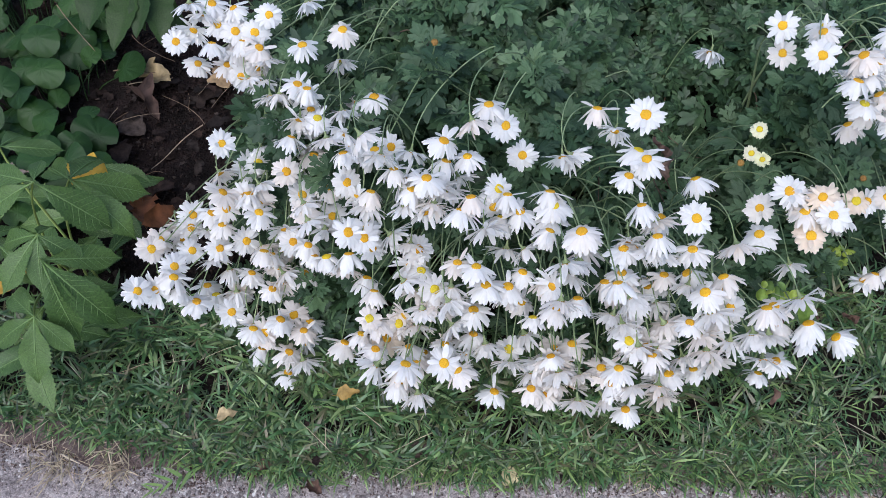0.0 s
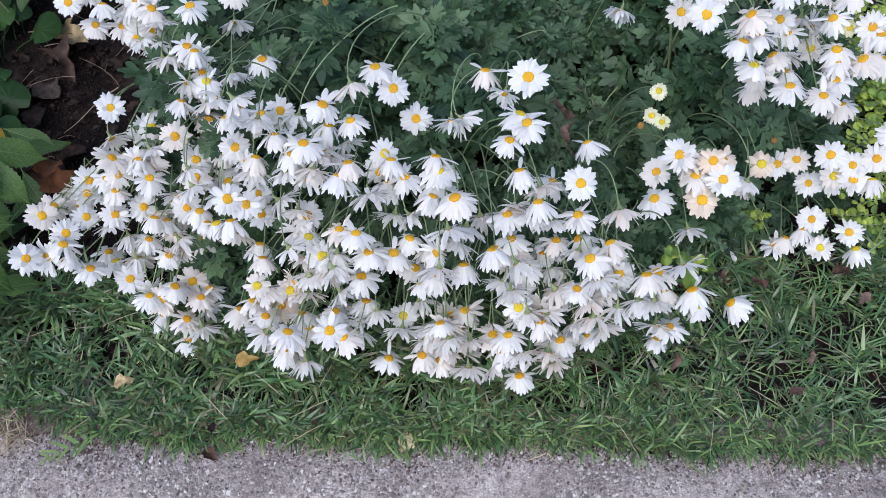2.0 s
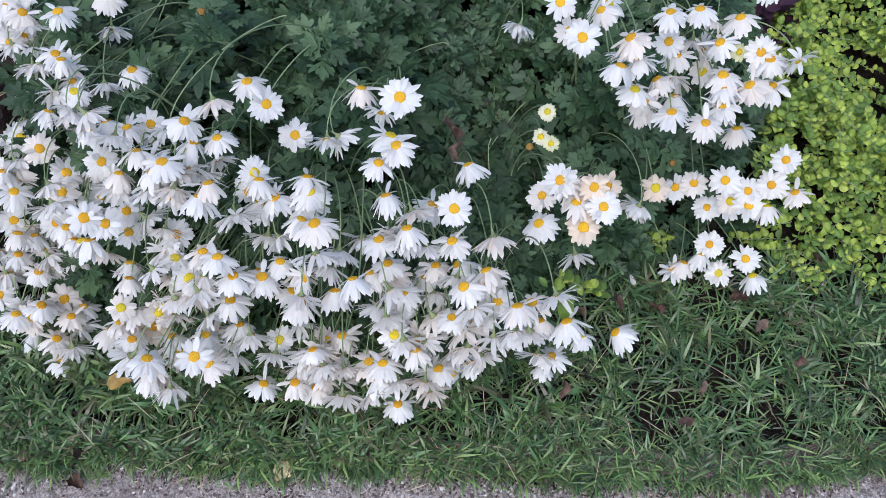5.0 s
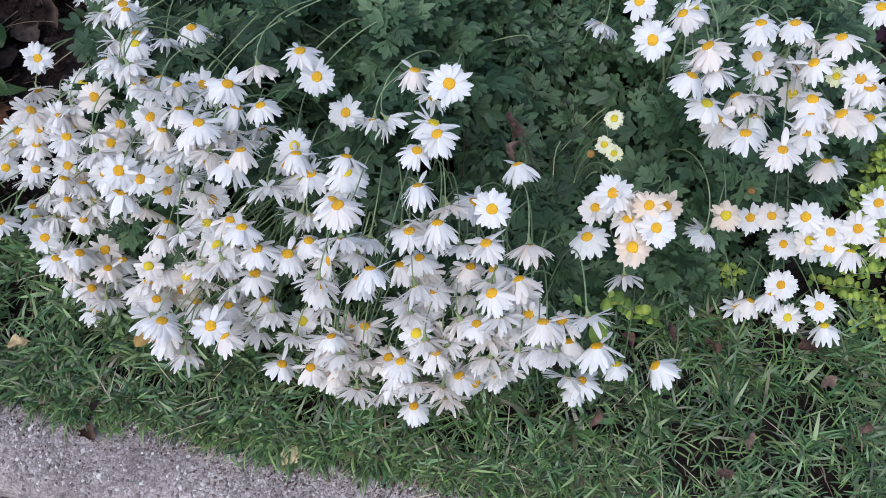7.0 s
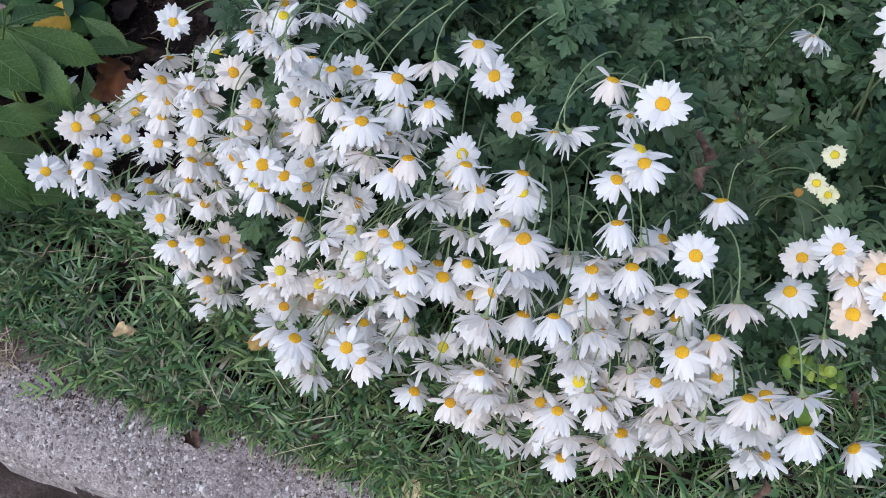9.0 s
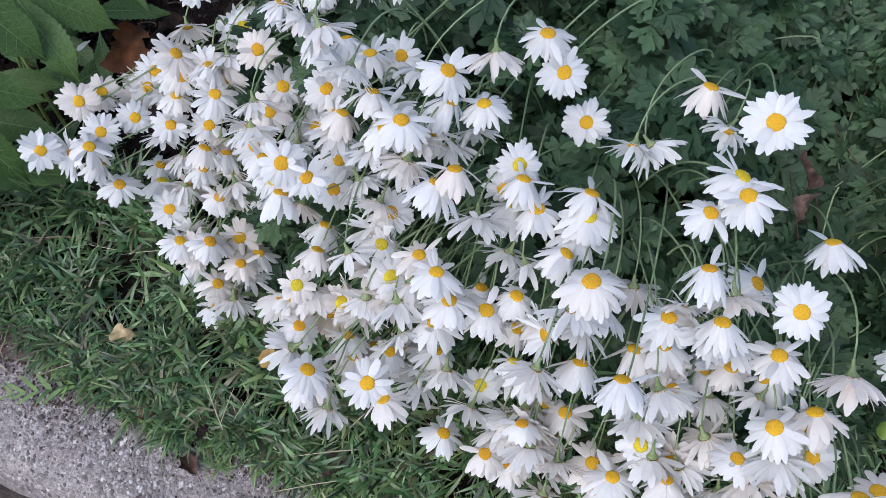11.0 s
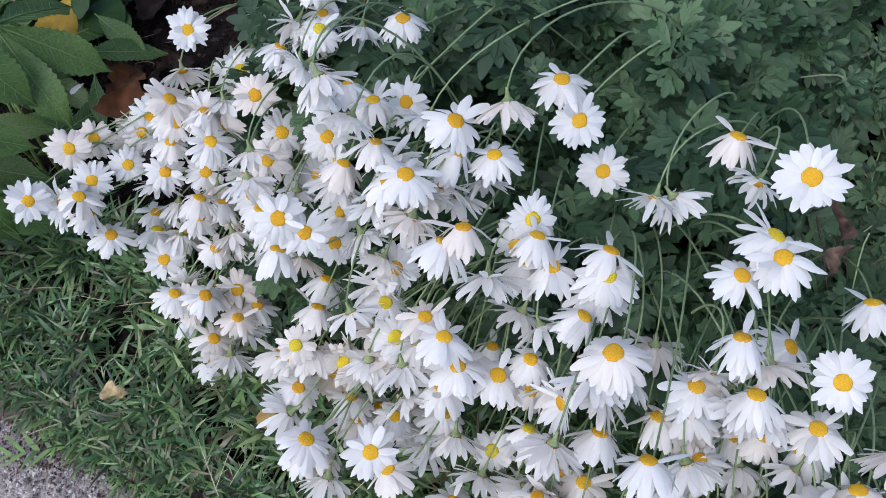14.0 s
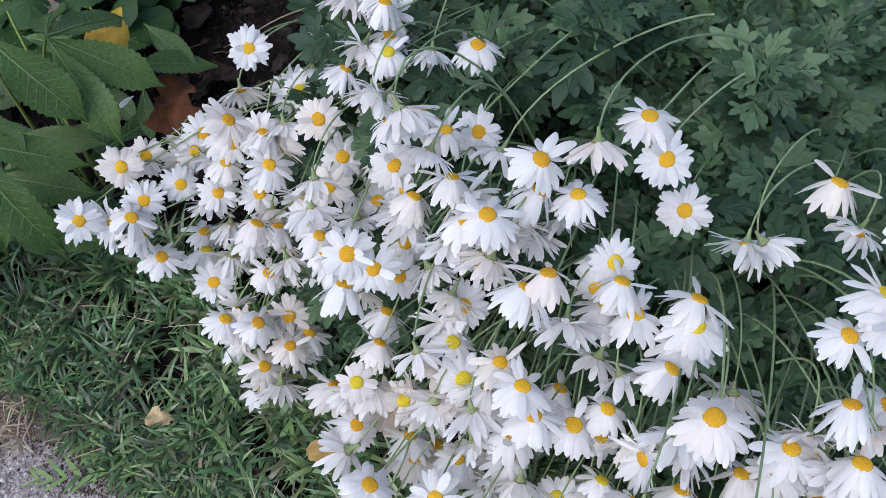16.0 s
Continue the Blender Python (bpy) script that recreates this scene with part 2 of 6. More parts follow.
def tube(points, radii, sides=5):
    """A bent, tapering stalk along points."""
    v, f = [], []
    prev = None
    for i, p in enumerate(points):
        a, b = points[max(i - 1, 0)], points[min(i + 1, len(points) - 1)]
        d = (b - a).normalized()
        side = d.orthogonal().normalized() if prev is None else (prev - d * prev.dot(d)).normalized()
        prev = side
        other = d.cross(side)
        for k in range(sides):
            w = 2 * math.pi * k / sides
            v.append(tuple(p + (side * math.cos(w) + other * math.sin(w)) * radii[i]))
    for i in range(len(points) - 1):
        for k in range(sides):
            a, b = i * sides + k, i * sides + (k + 1) % sides
            f.append((a, b, b + sides, a + sides))
    f.append(tuple(range(sides)))
    f.append(tuple(reversed(range((len(points) - 1) * sides, len(points) * sides))))
    return v, f


def arc(p0, p1, p2, p3, n=12):
    out = []
    for i in range(n + 1):
        t = i / n
        s = 1 - t
        out.append(p0 * s**3 + p1 * 3 * s * s * t + p2 * 3 * s * t * t + p3 * t**3)
    return out


def facing(place, normal, spin):
    return Matrix.Translation(place) @ Vector(normal).to_track_quat("Z", "Y").to_matrix().to_4x4() @ Matrix.Rotation(spin, 4, "Z")


def aimed(base, tip, roll=0.0, up=(0, 0, 1)):
    """Pose whose x axis runs from base to tip and whose z axis is near up; scaled so that length 1 reaches the tip."""
    x = Vector(tip) - Vector(base)
    size = x.length
    x.normalize()
    z = Vector(up)
    z = (z - x * z.dot(x)).normalized()
    y = z.cross(x)
    m = Matrix((x, y, z)).transposed().to_4x4()
    return Matrix.Translation(base) @ m @ Matrix.Rotation(roll, 4, "X") @ Matrix.Diagonal((size, size, size, 1))


rng = random.Random(11)
KERB_TURN = Matrix.Translation((0, 0.470, 0)) @ Matrix.Rotation(math.atan(-0.032), 4, "Z")


def smooth_step(a, b, t):
    t = max(0.0, min(1.0, (t - a) / (b - a)))
    return t * t * (3 - 2 * t)


def edge_y(x):
    """Where the lawn meets the kerb."""
    return 0.474 - 0.032 * x + 0.08 * max(0.0, min(x, 1.2) - 0.58) + 0.012 * math.exp(-(((x - 0.3) / 0.15) ** 2)) + 0.18 * max(0.0, min(-x, 1.0) - 0.32) + 0.013 * noise.noise((x * 4.5, 8.0, 0.0)) + 0.010 * noise.noise((x * 15.0, 2.0, 5.0))


# ---- ground, road and kerb ----
def build_ground():
    xs = [-400, -40, -6, -2, -1, 0, 1, 2, 6, 40, 400]
    ys = [(-400, -0.17), (-30, -0.17), (-3, -0.17), (0.28, -0.17), (0.36, -0.16), (0.46, -0.03), (0.6, -0.02), (1, -0.02), (2.2, -0.02), (6, -0.02), (40, 0.0), (400, 0.0)]
    v = [(x, y - 0.05 * max(-3, min(3, x)) if abs(y) < 1 else y, z) for y, z in ys for x in xs]
    n = len(xs)
    f = [(j * n + i, j * n + i + 1, (j + 1) * n + i + 1, (j + 1) * n + i) for j in range(len(ys) - 1) for i in range(n - 1)]
    tagged(part("ground", mesh_of("ground", v, f, SOIL)), "dark brown garden soil reaching far around", "ground", kind="structure")
    # uneven planting bed
    nx, ny = 150, 90
    v, f = [], []
    for j in range(ny + 1):
        for i in range(nx + 1):
            x, y = -2.2 + 4.8 * i / nx, 0.455 + 2.3 * j / ny
            y2 = y - 0.05 * x * max(0, 1 - (y - 0.44) / 0.4)
            h = noise.noise((x * 5, y * 5, 0)) * 0.014 + noise.noise((x * 23, y * 23, 3)) * 0.008
            h *= min(1, j / 4)
            front = max(0.0, min(1.0, (y - 0.56) / 0.12))
            v.append((x, y2, h * (0.25 + 0.75 * front) - 0.004 * (1 - front) + 0.012 * math.exp(-((y - 0.68) / 0.10) ** 2)))
    f = [(j * (nx + 1) + i, j * (nx + 1) + i + 1, (j + 1) * (nx + 1) + i + 1, (j + 1) * (nx + 1) + i) for j in range(ny) for i in range(nx)]
    tagged(part("planting_bed", mesh_of("planting_bed", v, f, SOIL)), "uneven dark mulched soil of a garden bed", "soil", kind="structure")
    # road
    v = [(-60, -7, -0.135), (60, -7, -0.135), (60, -0.365, -0.135), (-60, -0.365, -0.135), (-60, -7, -0.3), (60, -7, -0.3), (60, -0.365, -0.3), (-60, -0.365, -0.3)]
    f = [(0, 1, 2, 3), (4, 7, 6, 5), (0, 4, 5, 1), (1, 5, 6, 2), (2, 6, 7, 3), (3, 7, 4, 0)]
    tagged(part("road", mesh_of("road", v, f, ASPHALT, False), None, KERB_TURN), "dark grey asphalt road beside the kerb", "road", kind="structure")
    # kerb: flat top, rounded nose, sloping face
    prof = [(0.06, -0.28), (0.06, 0.006), (0.03, 0.0095), (0.0, 0.010), (-0.044, 0.010), (-0.078, 0.006), (-0.097, -0.002), (-0.111, -0.014),
            (-0.121, -0.030), (-0.128, -0.052), (-0.134, -0.078), (-0.142, -0.100), (-0.155, -0.116), (-0.175, -0.125), (-0.22, -0.129), (-0.36, -0.131), (-0.36, -0.28)]
    xs = [-60, -20, -6, -2.5] + [-2.0 + 0.02 * i for i in range(211)] + [2.6, 6, 20, 60]
    v, f = [], []
    for x in xs:
        near = 1.0 if -2.1 < x < 2.3 else 0.0
        for k, (y, z) in enumerate(prof):
            w = near * (0.004 * noise.noise((x * 6, k * 0.9, 1)) + 0.0018 * noise.noise((x * 38, k * 1.7, 5)))
            v.append((x, y + w, z + w * 0.7))
    n = len(prof)
    for i in range(len(xs) - 1):
        for k in range(n - 1):
            f.append((i * n + k, i * n + k + 1, (i + 1) * n + k + 1, (i + 1) * n + k))
    tagged(part("kerb", mesh_of("kerb", v, f, CONCRETE), None, KERB_TURN), "worn grey concrete kerb and gutter with exposed aggregate", "kerb", kind="structure")


build_ground()


def build_dirt_strip():
    """Thin skirt of washed-out dirt between the lawn's roots and the kerb."""
    v, f = [], []
    nx, ny = 300, 12
    for i in range(nx + 1):
        x = -1.6 + 3.7 * i / nx
        for j in range(ny + 1):
            u = j / ny
            y = edge_y(x) - 0.006 - 0.030 * max(0.0, noise.noise((x * 7, 1.5, 3)) - 0.05) - 0.030 * smooth_step(-0.3, -0.5, x) + 0.05 * u + 0.007 * noise.noise((x * 21, 3.0, u)) * (1 - u)
            z = 0.004 + 0.0125 * min(1.0, 3.2 * u) + 0.006 * u + 0.003 * noise.noise((x * 40, y * 40, 2)) + 0.0015 * noise.noise((x * 130, y * 130, 4))
            v.append((x, y, z))
    f = [(i * (ny + 1) + j, (i + 1) * (ny + 1) + j, (i + 1) * (ny + 1) + j + 1, i * (ny + 1) + j + 1) for i in range(nx) for j in range(ny)]
    tagged(part("dirt_strip", mesh_of("dirt_strip", v, f, DIRT_STRIP)), "reddish brown dirt along the kerb's back edge", "soil", kind="structure")


build_dirt_strip()


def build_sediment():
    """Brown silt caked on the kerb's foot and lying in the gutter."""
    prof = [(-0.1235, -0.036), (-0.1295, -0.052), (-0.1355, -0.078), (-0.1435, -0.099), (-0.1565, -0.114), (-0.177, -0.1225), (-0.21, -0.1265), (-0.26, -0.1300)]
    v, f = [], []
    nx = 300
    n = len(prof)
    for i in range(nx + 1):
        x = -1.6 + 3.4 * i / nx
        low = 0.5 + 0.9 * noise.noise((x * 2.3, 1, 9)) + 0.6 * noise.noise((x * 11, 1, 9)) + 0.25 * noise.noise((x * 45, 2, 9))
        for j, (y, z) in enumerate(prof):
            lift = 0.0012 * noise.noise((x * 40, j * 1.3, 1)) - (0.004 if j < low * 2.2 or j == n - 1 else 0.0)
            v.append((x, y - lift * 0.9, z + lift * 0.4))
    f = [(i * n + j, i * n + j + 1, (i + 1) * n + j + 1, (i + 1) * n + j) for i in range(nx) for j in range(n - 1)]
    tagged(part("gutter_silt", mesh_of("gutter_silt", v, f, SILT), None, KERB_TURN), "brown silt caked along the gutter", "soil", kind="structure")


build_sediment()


def build_pebbles():
    """Worn aggregate standing out of the kerb's top and nose."""
    r = random.Random(31)
    prof = [(0.05, 0.0075), (0.0, 0.010), (-0.044, 0.010), (-0.078, 0.006), (-0.097, -0.002), (-0.111, -0.014), (-0.121, -0.030), (-0.129, -0.055)]
    heap = Heap()
    shapes = []
    for _ in range(6):
        n = 6
        v = [(math.cos(6.283 * i / n) * r.uniform(0.6, 1.35), math.sin(6.283 * i / n) * r.uniform(0.5, 1.15), -0.15) for i in range(n)]
        v += [(0.6 * x, 0.6 * y, r.uniform(0.3, 0.5)) for x, y, z in v[:n]]
        f = [(i, (i + 1) % n, n + (i + 1) % n, n + i) for i in range(n)] + [tuple(range(n, 2 * n))]
        shapes.append((v, f))
    for _ in range(34000):
        x, y = r.uniform(-1.0, 1.35), r.uniform(-0.127, 0.045)
        k = next(i for i in range(len(prof) - 1) if prof[i + 1][0] <= y <= prof[i][0])
        (ya, za), (yb, zb) = prof[k], prof[k + 1]
        z = za + (zb - za) * (y - ya) / (yb - ya)
        slope = math.atan2(zb - za, yb - ya)
        s = (0.0010 + 0.0030 * r.random() ** 2.2) * (1.5 if r.random() < 0.05 else 1)
        heap.add(*r.choice(shapes), KERB_TURN @ Matrix.Translation((x, y, z)) @ Matrix.Rotation(slope, 4, "X") @ Matrix.Rotation(math.pi, 4, "X") @ Matrix.Rotation(r.uniform(0, 6.28), 4, "Z") @ Matrix.Diagonal((s, s, s * 0.55, 1)))
    stones = leafy("pebble", [(0.17, 0.145, 0.14), (0.38, 0.345, 0.335), (0.085, 0.070, 0.068), (0.27, 0.235, 0.228), (0.58, 0.55, 0.53), (0.24, 0.195, 0.18), (0.11, 0.094, 0.090), (0.34, 0.300, 0.288), (0.14, 0.118, 0.112)], 0.75, 0.25, 0.0, True, 300)
    tagged(part("kerb_aggregate", mesh_of("kerb_aggregate", heap.v, heap.f, stones, False)), "small grey and tan pebbles set in the kerb", "gravel", kind="stuff")


build_pebbles()


# ---- daisies: flower heads, stems and lobed foliage ----
def petals_mesh(name, mat, count, length, width, bend, spread, pull, down, r):
    """A ring of ray florets. bend: degrees they fold back from the face (minus: forward); pull: how far
    they give way to gravity, whose direction in the flower's own axes is down."""
    v, f = [], []
    steps = 6
    wide = (0.50, 0.78, 0.97, 1.02, 0.97, 0.80, 0.46)
    odd = set(r.sample(range(count), r.choice((0, 1, 2, 2, 3, 4))))
    lost = set(r.sample(range(count), r.choice((0, 1, 2, 3))))
    face = Vector((0, 0, 1))
    for i in range(count):
        if i in lost:
            continue
        a = 2 * math.pi * (i + r.uniform(-0.32, 0.32)) / count
        layer = i % 2
        long = length * r.uniform(0.78, 1.1)
        w = width * r.uniform(0.75, 1.18)
        ang = radians(bend + r.gauss(0, spread) + (5 if layer else -4) + (r.choice((-62, -40, 30)) if i in odd else 0))
        give = max(0.0, pull * r.uniform(0.6, 1.4))
        out = Vector((math.cos(a), math.sin(a), 0))
        across = Vector((-math.sin(a), math.cos(a), 0))
        way = out * math.cos(ang) - face * math.sin(ang)
        p = out * min(0.0066, length * 0.25) - face * (0.0022 + 0.0008 * layer)
        twist = r.uniform(-0.5, 0.5)
        sway = across * r.uniform(-0.25, 0.25)
        base = len(v)
        for s in range(steps + 1):
            u = s / steps
            if s:
                way = (way + (down * give * (0.4 + u) + sway * 0.5 - face * 0.05) / steps).normalized()
                p = p + way * (long / steps)
            side = (across - way * across.dot(way)).normalized()
            top = way.cross(side)
            if top.dot(face) < 0 and s == 0:
                top = -top
            c, sn = math.cos(twist * u), math.sin(twist * u)
            side, top = side * c + top * sn, top * c - side * sn
            half = w * wide[s] / 2 * r.uniform(0.93, 1.06)
            p = p + top * r.uniform(-0.0005, 0.0005)
            for k in (-1, 0, 1):
                q = p + side * (k * half) + top * ((0.0009 if k == 0 else 0.0) * (1 - 0.3 * u))
                if s == steps:
                    q = q + way * (0.0016 * r.uniform(-1, 1) if k == 0 else -0.0020 * r.random())
                v.append(tuple(q))
        for s in range(steps):
            for k in range(2):
                q = base + s * 3 + k
                f.append((q, q + 3, q + 4, q + 1))
    return mesh_of(name, v, f, mat)


def dome_mesh(name, mat, radius, height, base_z, seed, knobbly=0.0):
    r = random.Random(seed)
    v, f = [(0, 0, base_z + height * 0.93)], []
    rings, seg = 5, 16
    for j in range(1, rings + 1):
        t = j / rings * math.pi / 2
        for i in range(seg):
            a = 2 * math.pi * (i + 0.5 * (j % 2)) / seg
            k = 1 + r.uniform(-knobbly, knobbly)
            v.append((radius * math.sin(t) * math.cos(a) * k, radius * math.sin(t) * math.sin(a) * k, base_z + height * math.cos(t) * k))
    for i in range(seg):
        f.append((0, 1 + i, 1 + (i + 1) % seg))
    for j in range(rings - 1):
        for i in range(seg):
            a, b = 1 + j * seg + i, 1 + j * seg + (i + 1) % seg
            f.append((a, a + seg, b + seg, b))
    return mesh_of(name, v, f, mat)


def cup_mesh(name, seed):
    """The green cup of bracts behind a flower head, with its neck."""
    r = random.Random(seed)
    prof = [(0.0060, -0.0030), (0.0057, -0.0042), (0.0040, -0.0058), (0.0026, -0.0074), (0.0017, -0.0115), (0.0014, -0.016)]
    seg = 10
    v = [(q * math.cos(2 * math.pi * i / seg) * (1 + r.uniform(-0.1, 0.1)), q * math.sin(2 * math.pi * i / seg), z) for q, z in prof for i in range(seg)]
    f = [(j * seg + i, j * seg + (i + 1) % seg, (j + 1) * seg + (i + 1) % seg, (j + 1) * seg + i) for j in range(len(prof) - 1) for i in range(seg)]
    return mesh_of(name, v, f, CUP)


# fold-back of the petals, its scatter, and the pull of gravity on them
KINDS = {"face": (9, 8, 0.15), "quarter": (31, 9, 0.35), "skirt": (48, 9, 0.35), "bell": (-26, 10, 0.40), "young": (6, 9, 0.1), "faded": (-20, 12, 0.8),
         "flat": (8, 7, 0.12), "open": (28, 10, 0.75), "droop": (42, 11, 1.0), "nod": (-18, 12, 0.7), "hang": (-6, 10, 1.4), "small": (8, 8, 0.1), "peach": (16, 8, 0.4)}
DISCS = [dome_mesh("disc", DISC, 0.0075, 0.0024, -0.0021, i, 0.06) for i in range(4)]
DISCS_YOUNG = [dome_mesh("young_disc", DISC_YOUNG, 0.0076, 0.0026, -0.0020, 9 + i, 0.06) for i in range(2)]
CUPS = [cup_mesh("bract_cup", i) for i in range(3)]

plant_main = thing("daisy_plant", (0.22, 1.02, 0.0), "sprawling chrysanthemum daisy bush with drooping white yellow-centred flowers", "flowering plant", "daisy plants in the bed")
plant_left = thing("daisy_plant", (-0.18, 1.08, 0.0), "daisy plant with crowded white flowers spilling towards the lawn", "flowering plant", "daisy plants in the bed")
plant_upper = thing("daisy_plant", (0.62, 1.14, 0.0), "tall daisy plant with a dense upright bunch of white flowers", "flowering plant", "daisy plants in the bed")
plant_right = thing("daisy_plant", (0.74, 1.0, 0.0), "low daisy plant with a few white flowers over grass", "flowering plant", "daisy plants in the bed")

def canopy(x, y):
    """Height of the leafy cushion; zero outside it."""
    front = 0.65 + 0.12 * smooth_step(0.42, 0.60, x) + 0.13 * smooth_step(0.60, 0.80, x) + 0.22 * smooth_step(-0.22, -0.42, x)
    h = 0.37 * min(1.0, max(0.0, (y - front) / 0.26)) ** 0.75
    h *= smooth_step(-0.45, -0.24, x) * (1 - smooth_step(0.84, 0.97, x)) * (1 - smooth_step(1.75, 2.05, y))
    h *= 1 - 0.76 * math.exp(-(((x - 0.45) / 0.17) ** 2 + ((y - 1.08) / 0.30) ** 2))
    return h * (1 + 0.32 * noise.noise((x * 5.3, y * 5.3, 7.0)))


# branch knots from which the flower stalks fan out
KNOTS = {
    plant_main: [(-0.08, 0.93, 0.40), (0.02, 0.96, 0.36), (0.12, 0.98, 0.38), (0.20, 0.95, 0.44), (0.27, 0.93, 0.36), (0.34, 0.94, 0.33), (0.41, 0.86, 0.20), (0.05, 0.88, 0.33), (0.17, 0.86, 0.32), (0.30, 0.84, 0.28), (0.47, 0.81, 0.15)],
    plant_left: [(-0.14, 0.96, 0.38), (-0.20, 1.02, 0.36), (-0.26, 1.08, 0.34), (-0.20, 0.92, 0.29), (-0.28, 0.96, 0.22), (-0.33, 1.06, 0.27)],
    plant_upper: [(0.58, 1.05, 0.42), (0.66, 1.04, 0.40), (0.52, 1.06, 0.38), (0.72, 1.02, 0.36)],
    plant_right: [(0.70, 0.95, 0.12), (0.78, 0.94, 0.14), (0.66, 0.93, 0.16)],
}
for plant, knots in KNOTS.items():
    root = plant.matrix_basis.translation
    for q in knots:
        q = Vector(q)
        if plant is not plant_upper:
            q.z = min(q.z, 0.6 * canopy(q.x, q.y))
        start = root + Vector((rng.uniform(-0.05, 0.05) + (q.x - root.x) * 0.4, rng.uniform(-0.03, 0.03), -0.01))
        pts = arc(start, start + Vector((0, 0.03, q.z * 0.5)), q + Vector((0, 0.05, -0.05)), q, 9)
        v, f = tube(pts, [0.0034 - 0.0025 * i / 9 for i in range(10)])
        part("branch", mesh_of("branch", v, f, WOODY if rng.random() < 0.15 else STEM), plant)


BLOOMS = []
SIZES = {plant_main: (0.86, 1.02), plant_left: (0.86, 0.99), plant_upper: (0.84, 0.98), plant_right: (0.84, 0.95)}


def bloom(plant, kind, x, y, z, azimuth, elevation, tucked=False):
    """One flower head on its stalk, with the middle of its face at x, y, z and its face turned to azimuth and elevation."""
    a, e = radians(azimuth), radians(elevation)
    n = Vector((math.cos(e) * math.cos(a), math.cos(e) * math.sin(a), math.sin(e)))
    place = Vector((x, y, z))
    BLOOMS.append((plant, place.copy()))
    nodding = kind in ("nod", "hang", "bell", "faded")
    if nodding:
        place = place + n * (0.004 if kind in ("bell", "faded") else 0.008)
    size = rng.uniform(*SIZES[plant])
    m = facing(place, n, rng.uniform(0, 6.28)) @ Matrix.Diagonal((size, size, size * rng.uniform(0.9, 1.1), 1))
    down = m.to_3x3().normalized().inverted() @ Vector((0, 0, -1))
    bend, spread, pull = KINDS[kind]
    bend += rng.gauss(0, 4)
    scale = {"small": 0.44, "peach": 0.82, "young": 0.80, "face": 0.87, "bell": 1.14, "skirt": 1.16, "quarter": 1.03}.get(kind, 1.0)
    petals = petals_mesh("petals", {"small": PETAL_CREAM, "peach": PETAL_PEACH, "faded": PETAL_PEACH}.get(kind, PETAL), rng.choice((25, 27, 28, 30, 31, 33)), 0.0252 * scale, 0.0074 * (0.8 if scale < 0.6 else 1), bend, spread, pull, down, rng)
    head = part("flower_head", petals, plant, m)
    if kind == "small":
        part("flower_disc", rng.choice(DISCS_YOUNG), head, m @ Matrix.Diagonal((0.66, 0.66, 0.66, 1)))
    else:
        part("flower_disc", rng.choice(DISCS_YOUNG if kind == "young" or rng.random() < 0.06 else DISCS), head, m)
    part("bract_cup", rng.choice(CUPS), head, m)
    # stalk: rises out of the leaves behind, arches over and comes down to the neck
    neck = place - n * 0.013 * size
    knots = sorted((Vector(k) for k in KNOTS[plant]), key=lambda k: (k - neck).length + 0.6 * max(0, 0.08 - (k.y - neck.y)))
    k = knots[0 if rng.random() < 0.6 or len(knots) < 2 else 1] + Vector((rng.uniform(-0.05, 0.05), rng.uniform(-0.02, 0.07), 0))
    high = rng.uniform(0.02, 0.08) if neck.x < 0.42 else rng.uniform(0.0, 0.03)
    if tucked:
        k = neck + Vector((rng.uniform(-0.03, 0.03), 0.07, -0.06))
    else:
        k.x = max(-0.29, k.x + 0.35 * (neck.x - k.x))
        if neck.x > 0.42:
            k.x = neck.x + rng.uniform(-0.05, 0.05)
            k.y = neck.y
        k.y = max(k.y, neck.y + rng.uniform(0.13, 0.25))
        k.z = max(0.02, min(canopy(k.x, k.y) * rng.uniform(0.15, 0.5), neck.z + 0.03))
        if neck.x < 0.24 and neck.y > 0.80 and rng.random() < 0.6:
            k = neck + Vector((rng.uniform(0.03, 0.15), rng.uniform(0.14, 0.27), 0))
            k.z, high = min(0.85 * canopy(k.x, k.y), neck.z + 0.02), rng.uniform(0.0, 0.025)
        if plant is plant_upper:
            k = knots[0] + Vector((rng.uniform(-0.03, 0.03), rng.uniform(0.0, 0.05), -0.02))
        elif neck.y < 0.74 and rng.random() < 0.6:
            k.z, high = min(k.z, neck.z), rng.uniform(-0.02, 0.03)
    way = neck - k
    back = -n if not nodding else Vector((-n.x * 0.6, 0.5 - n.y * 0.4, 0.35))
    p1 = k + Vector((way.x * rng.uniform(0.15, 0.4), way.y * rng.uniform(0.1, 0.3), max(0.0, 0.6 * way.z) + high))
    p2 = neck + (back.normalized() * 0.65 + Vector((0, 0.3, 0.18))) * (0.03 + 0.16 * way.length)
    pts = arc(k, p1, p2, neck, 15)
    v, f = tube(pts, [0.0013 - 0.0004 * i / 15 for i in range(16)])
    part("flower_stem", mesh_of("flower_stem", v, f, STEM), plant)


def spent_head(plant, x, y, z):
    """A dried flower head that has dropped its petals."""
    place = Vector((x, y, z))
    m = facing(place, (rng.uniform(-0.3, 0.3), -0.6, 0.8), rng.uniform(0, 6.28))
    head = part("spent_flower_head", rng.choice(SPENT), plant, m, "dried golden-brown flower head")
    part("bract_cup", rng.choice(CUPS), head, m)
    foot = place + Vector((rng.uniform(-0.02, 0.02), 0.06, -min(0.15, z - 0.01)))
    v, f = tube(arc(foot, foot + Vector((0, 0, 0.05)), place + Vector((0, 0.02, -0.03)), place - Vector((0, -0.005, 0.008)), 8), [0.0012] * 9)
    part("flower_stem", mesh_of("flower_stem", v, f, STEM), plant)


